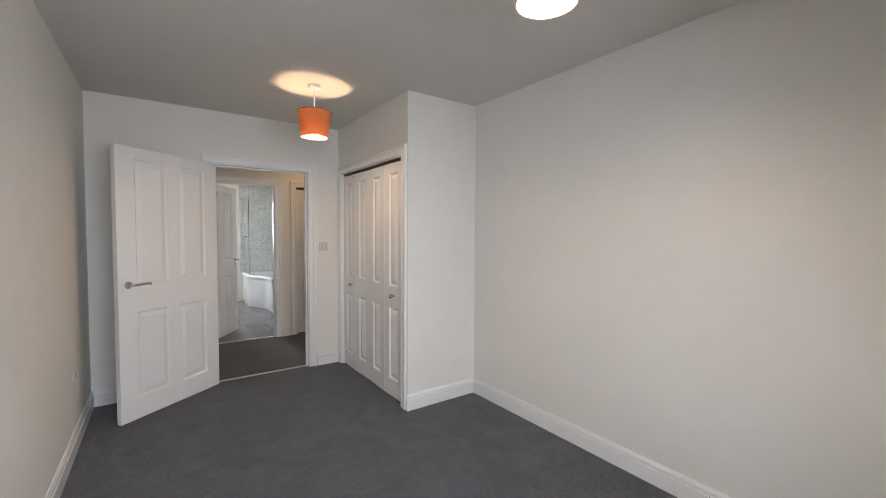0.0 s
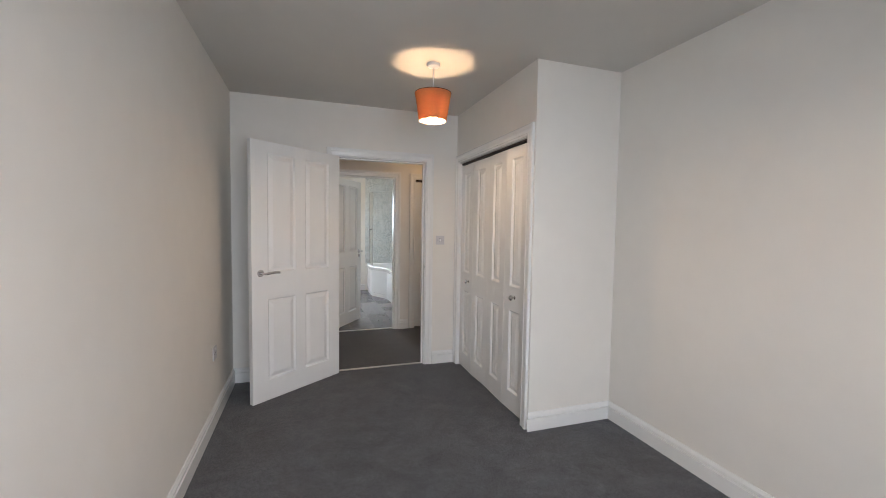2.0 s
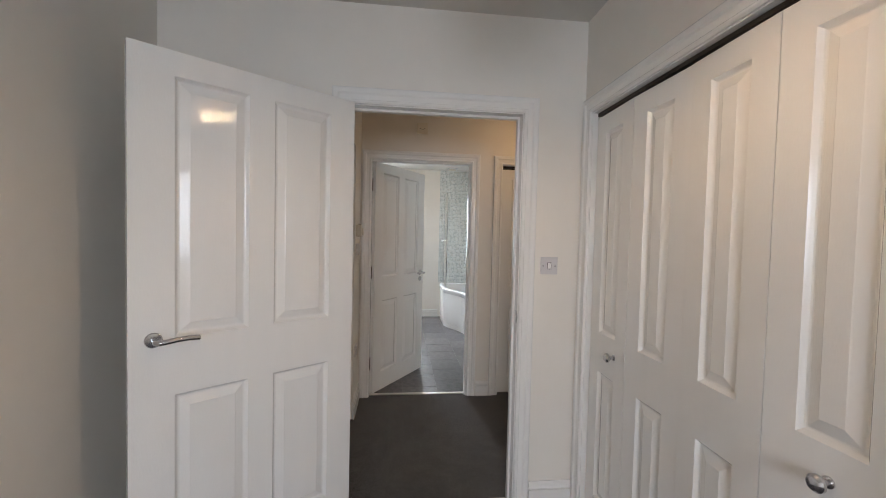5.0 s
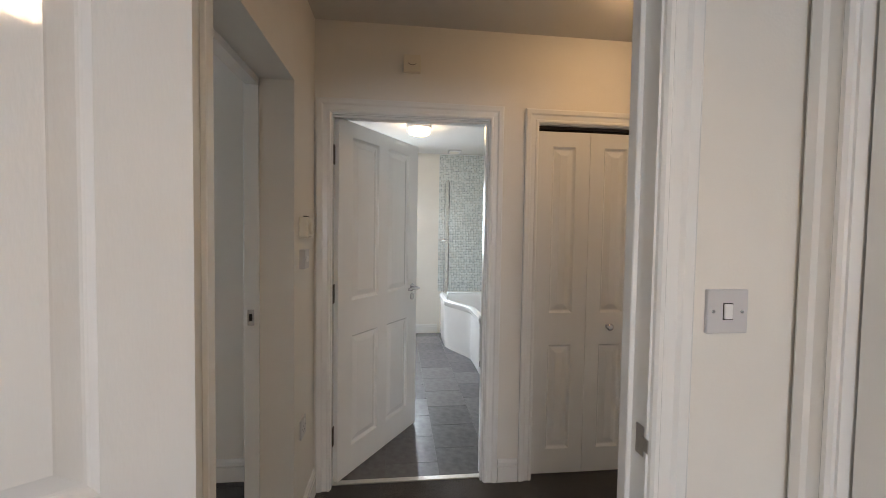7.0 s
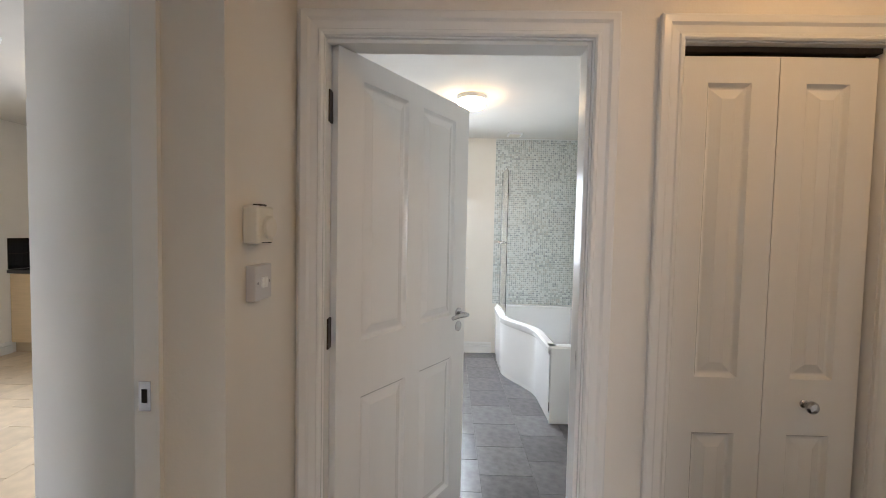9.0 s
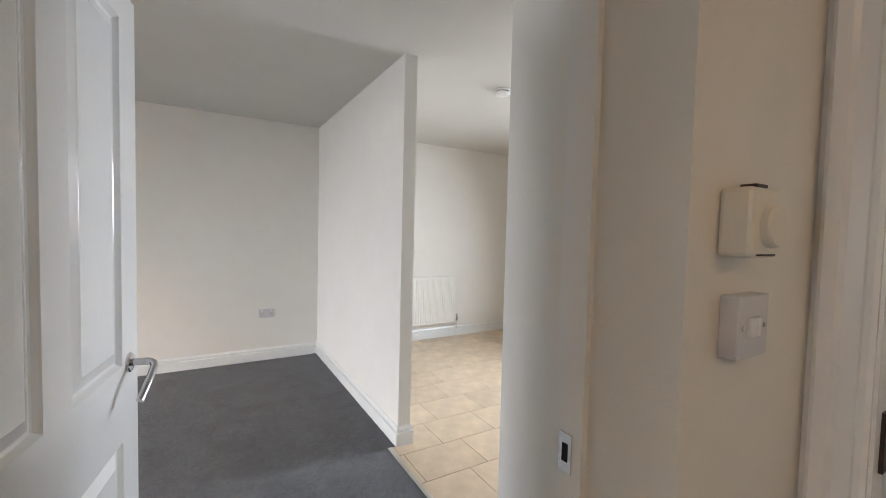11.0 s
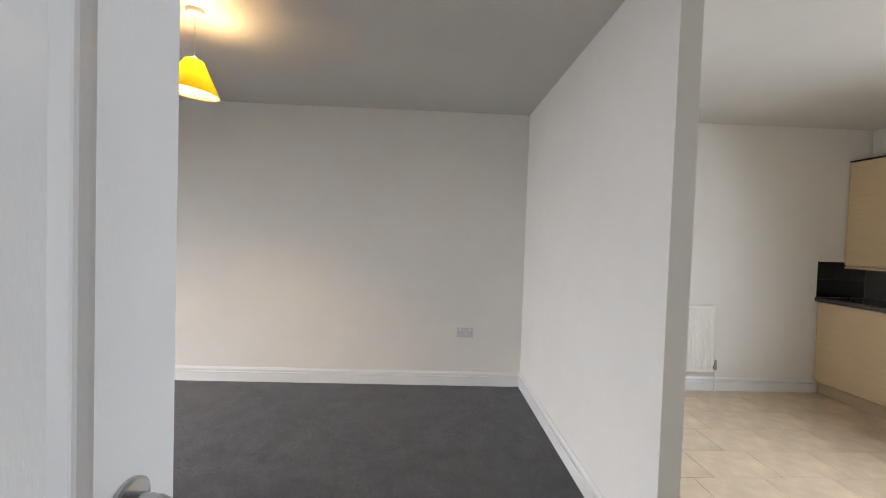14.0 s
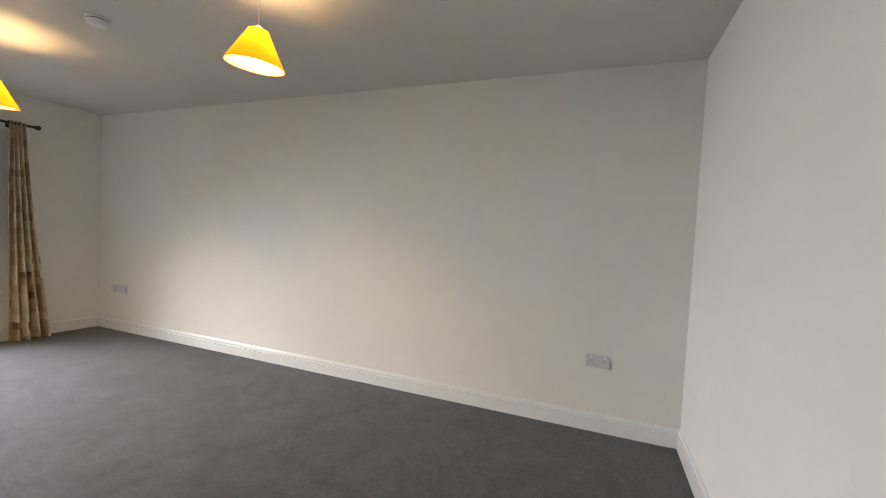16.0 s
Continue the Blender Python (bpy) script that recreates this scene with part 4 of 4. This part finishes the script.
# ---- bathroom ----
bt = thing("shower_bath", pose(2.45, 9.16, 0), "white acrylic curved shower bath with panel", "bath")


def bath_edge(s):
    """How far the bath's front stands from the wall behind it, s metres from the far end."""
    def ease(a):
        a = min(1, max(0, a))
        return a * a * (3 - 2 * a)
    return 0.93 - 0.225 * ease((s - 0.62) / 0.62) - 0.07 * (1 - ease(s / 0.22)) * 0.6


bm = bmesh.new()
L = 1.68
N = 44
prof = [(-0.012, 0.0), (-0.012, 0.07), (0.0, 0.075), (0.0, 0.50), (0.012, 0.515), (0.014, 0.555), (0.004, 0.566), (-0.045, 0.566), (-0.060, 0.555), (-0.085, 0.30), (-0.14, 0.17), (-0.26, 0.145)]
rows_ = []
for i in range(N + 1):
    s = 0.003 + (L - 0.003) * i / N
    rows_.append([bm.verts.new((-(bath_edge(s) + u), -s, z)) for u, z in prof])
for a, b in zip(rows_, rows_[1:]):
    for i in range(len(prof) - 1):
        bm.faces.new((a[i], a[i + 1], b[i + 1], b[i]))
part("front_panel", bm, ACRYLIC, bt, "curved white bath panel and rim", smooth=True)
bm = box(-0.70, -L - 0.012, 0.0, -0.003, -L, 0.555, bevel=0.004)
bx(bm, -0.72, -L - 0.006, 0.535, -0.003, -L + 0.075, 0.566, bevel=0.01, seg=2)
bx(bm, -0.90, -0.075, 0.535, -0.003, -0.003, 0.566, bevel=0.01, seg=2)
bx(bm, -0.075, -L + 0.07, 0.535, -0.003, -0.07, 0.566, bevel=0.01, seg=2)
bx(bm, -0.70, -L + 0.07, 0.12, -0.06, -0.07, 0.145, bevel=0.01)
bx(bm, -0.085, -L + 0.07, 0.14, -0.070, -0.07, 0.54)
bx(bm, -0.70, -L + 0.060, 0.14, -0.07, -L + 0.075, 0.54)
bx(bm, -0.86, -0.078, 0.14, -0.07, -0.066, 0.54)
part("tub", bm, ACRYLIC, bt)
scr = thing("shower_screen", pose(2.45, 9.16, 0.566), "clear curved glass shower screen on the bath rim", "shower screen")
bm = bmesh.new()
cols_ = []
for i in range(19):
    s = 0.02 + 0.66 * i / 18
    top = 1.44 - 0.05 * max(0, (i - 15) / 3) ** 2
    x = -(bath_edge(s) - 0.028)
    cols_.append([bm.verts.new((x, -s, 0.002)), bm.verts.new((x, -s, top)), bm.verts.new((x + 0.006, -s, top)), bm.verts.new((x + 0.006, -s, 0.002))])
for a, b in zip(cols_, cols_[1:]):
    for i in range(4):
        bm.faces.new((a[i], a[(i + 1) % 4], b[(i + 1) % 4], b[i]))
bm.faces.new(cols_[0])
bm.faces.new(cols_[-1][::-1])
g = part("pane", bm, GLASS, scr, "curved clear glass", smooth=True)
g.visible_shadow = False
part("wall_profile", box(-(bath_edge(0.02) - 0.018), -0.03, 0.0, -(bath_edge(0.02) - 0.040), -0.002, 1.45, bevel=0.003), CHROME, scr, "chrome wall channel")
xs = -(bath_edge(0.45) + 0.03)
tr = tube(bmesh.new(), [(xs + 0.055, -0.20, 0.71), (xs, -0.20, 0.71), (xs, -0.62, 0.71), (xs + 0.055, -0.62, 0.71)], 0.009, 10)
part("towel_rail", tr, CHROME, scr, "chrome towel rail", smooth=True)
fan = thing("extractor_vent", pose(1.672, 8.94, H), "small square white extractor vent on the bathroom ceiling", "vent")
part("frame", box(-0.075, -0.075, -0.018, 0.075, 0.075, 0, bevel=0.004), PLASTIC, fan)
for k in range(5):
    part("slat", box(-0.058, -0.05 + k * 0.025 - 0.008, -0.023, 0.058, -0.05 + k * 0.025 + 0.008, -0.0185), CREAM, fan)

# ---- pieces: mosaic, floor tiles ----
MOS = bpy.data.materials.new("mosaic_glass")
MOS.use_nodes = True
nt = MOS.node_tree
gi = nt.nodes.new("ShaderNodeNewGeometry")
rp = nt.nodes.new("ShaderNodeValToRGB")
rp.color_ramp.interpolation = "CONSTANT"
el = rp.color_ramp.elements
el[0].color = (0.68, 0.72, 0.71, 1)
el[1].position, el[1].color = 0.30, (0.50, 0.55, 0.54, 1)
for pos, c in ((0.52, (0.60, 0.63, 0.61)), (0.72, (0.46, 0.50, 0.50)), (0.84, (0.54, 0.55, 0.52)), (0.94, (0.39, 0.43, 0.44))):
    el.new(pos).color = (*c, 1)
nt.links.new(gi.outputs["Random Per Island"], rp.inputs["Fac"])
nt.links.new(rp.outputs["Color"], nt.nodes["Principled BSDF"].inputs["Base Color"])
nt.nodes["Principled BSDF"].inputs["Roughness"].default_value = 0.15
PALEGROUT = mat("pale_grout", (0.76, 0.78, 0.77), 0.8, noise_scale=60, var=0.05)


def mosaic(name, m, w, h, label):
    t = thing(name, m, label, "tiles", kind="structure")
    part("grout_bed", box(0, -0.003, 0, w, -0.0005, h), PALEGROUT, t, "pale grout")
    vs, fs = [], []
    p, g = 0.0225, 0.0034
    for i in range(int(w / p)):
        for j in range(int(h / p)):
            x, z = i * p + g, j * p + g
            x1, z1 = x + p - g, z + p - g
            b = len(vs)
            e = 0.0015
            vs += [(x, -0.003, z), (x1, -0.003, z), (x1, -0.003, z1), (x, -0.003, z1), (x + e, -0.006, z + e), (x1 - e, -0.006, z + e), (x1 - e, -0.006, z1 - e), (x + e, -0.006, z1 - e)]
            fs += [(b + 4, b + 5, b + 6, b + 7)] + [(b + k, b + (k + 1) % 4, b + 4 + (k + 1) % 4, b + 4 + k) for k in range(4)]
    me = bpy.data.meshes.new("mosaic_tiles")
    me.from_pydata(vs, [], fs)
    me.materials.append(MOS)
    o = new("mosaic_tiles", me)
    o.parent = t
    tagged(o, "grey and white glass mosaic tiles", kind="stuff")


mosaic("mosaic_tiling", pose(1.50, 9.16, 0.568), 0.949, H - 0.568, "grey and white glass mosaic wall tiling above the bath")
mosaic("mosaic_tiling", pose(2.45, 9.16, 0.568, 0, 0, -90), 1.72, H - 0.568, "grey and white glass mosaic side wall tiling")

fk = thing("floor_kitchen", pose(0, 0, 0), "beige ceramic tiled kitchen floor", "floor", kind="structure")
part("grout_bed", bx(box(-3.605, 5.93, -0.012, 0.185, 9.16, -0.0035), 0.185, 5.93, -0.012, 0.285, 5.985, -0.0035), GROUT, fk)
P, PY, G = 0.2985, 0.412, 0.0035
full = None
for i in range(-8, 8):
    xa = -2.24 + P * i
    if xa >= 0.28 or xa + P <= -3.6:
        continue
    off = (6.67 if i % 2 == 0 else 6.67 + 0.13) - 3 * PY
    for j in range(0, 12):
        ya = off + PY * j
        x0, x1 = max(xa + G / 2, -3.6), min(xa + P - G / 2, 0.283)
        yy0, yy1 = max(ya + G / 2, 5.934), min(ya + PY - G / 2, 9.15)
        if yy1 - yy0 < 0.02 or x1 - x0 < 0.02:
            continue
        whole = abs(x1 - x0 - (P - G)) < 1e-6 and abs(yy1 - yy0 - (PY - G)) < 1e-6
        if whole and full is not None:
            o = new("tile", full)
            o.parent, o.matrix_basis = fk, Matrix.Translation((x0, yy0, 0))
        else:
            o = part("tile", box(0, 0, -0.008, x1 - x0, yy1 - yy0, random.uniform(-0.0004, 0.0004) if not whole else 0.0, bevel=0.0008), TILE, fk, m=Matrix.Translation((x0, yy0, 0)))
            if whole:
                full = o.data
tagged(part("trim_kitchen_threshold", box(DVX, 5.916, -0.003, -0.455, 5.944, 0.004, bevel=0.0015), STRIP), "brown metal floor edging strip", "trim", kind="structure")

fb = thing("floor_bathroom", pose(0, 0, 0), "dark slate-effect vinyl tiled bathroom floor", "floor", kind="structure")
part("joint_bed", box(0.285, 5.915, -0.012, 2.45, 9.16, -0.0015), VJOINT, fb)
full = None
for i in range(8):
    for j in range(12):
        x0 = 0.29 + i * 0.305
        y0 = 5.92 + j * 0.305 + (0.1525 if i % 2 else 0) - 0.1525
        x1, y1 = min(x0 + 0.302, 2.448), min(y0 + 0.302, 9.158)
        y0 = max(y0, 5.918)
        if x1 - x0 < 0.03 or y1 - y0 < 0.03:
            continue
        whole = abs(x1 - x0 - 0.302) < 1e-6 and abs(y1 - y0 - 0.302) < 1e-6
        if whole and full is not None:
            o = new("vinyl_tile", full)
            o.parent, o.matrix_basis = fb, Matrix.Translation((x0, y0, 0))
        else:
            o = part("vinyl_tile", box(0, 0, -0.006, x1 - x0, y1 - y0, 0.0, bevel=0.0006), VINYL, fb, m=Matrix.Translation((x0, y0, 0)))
            if whole:
                full = o.data
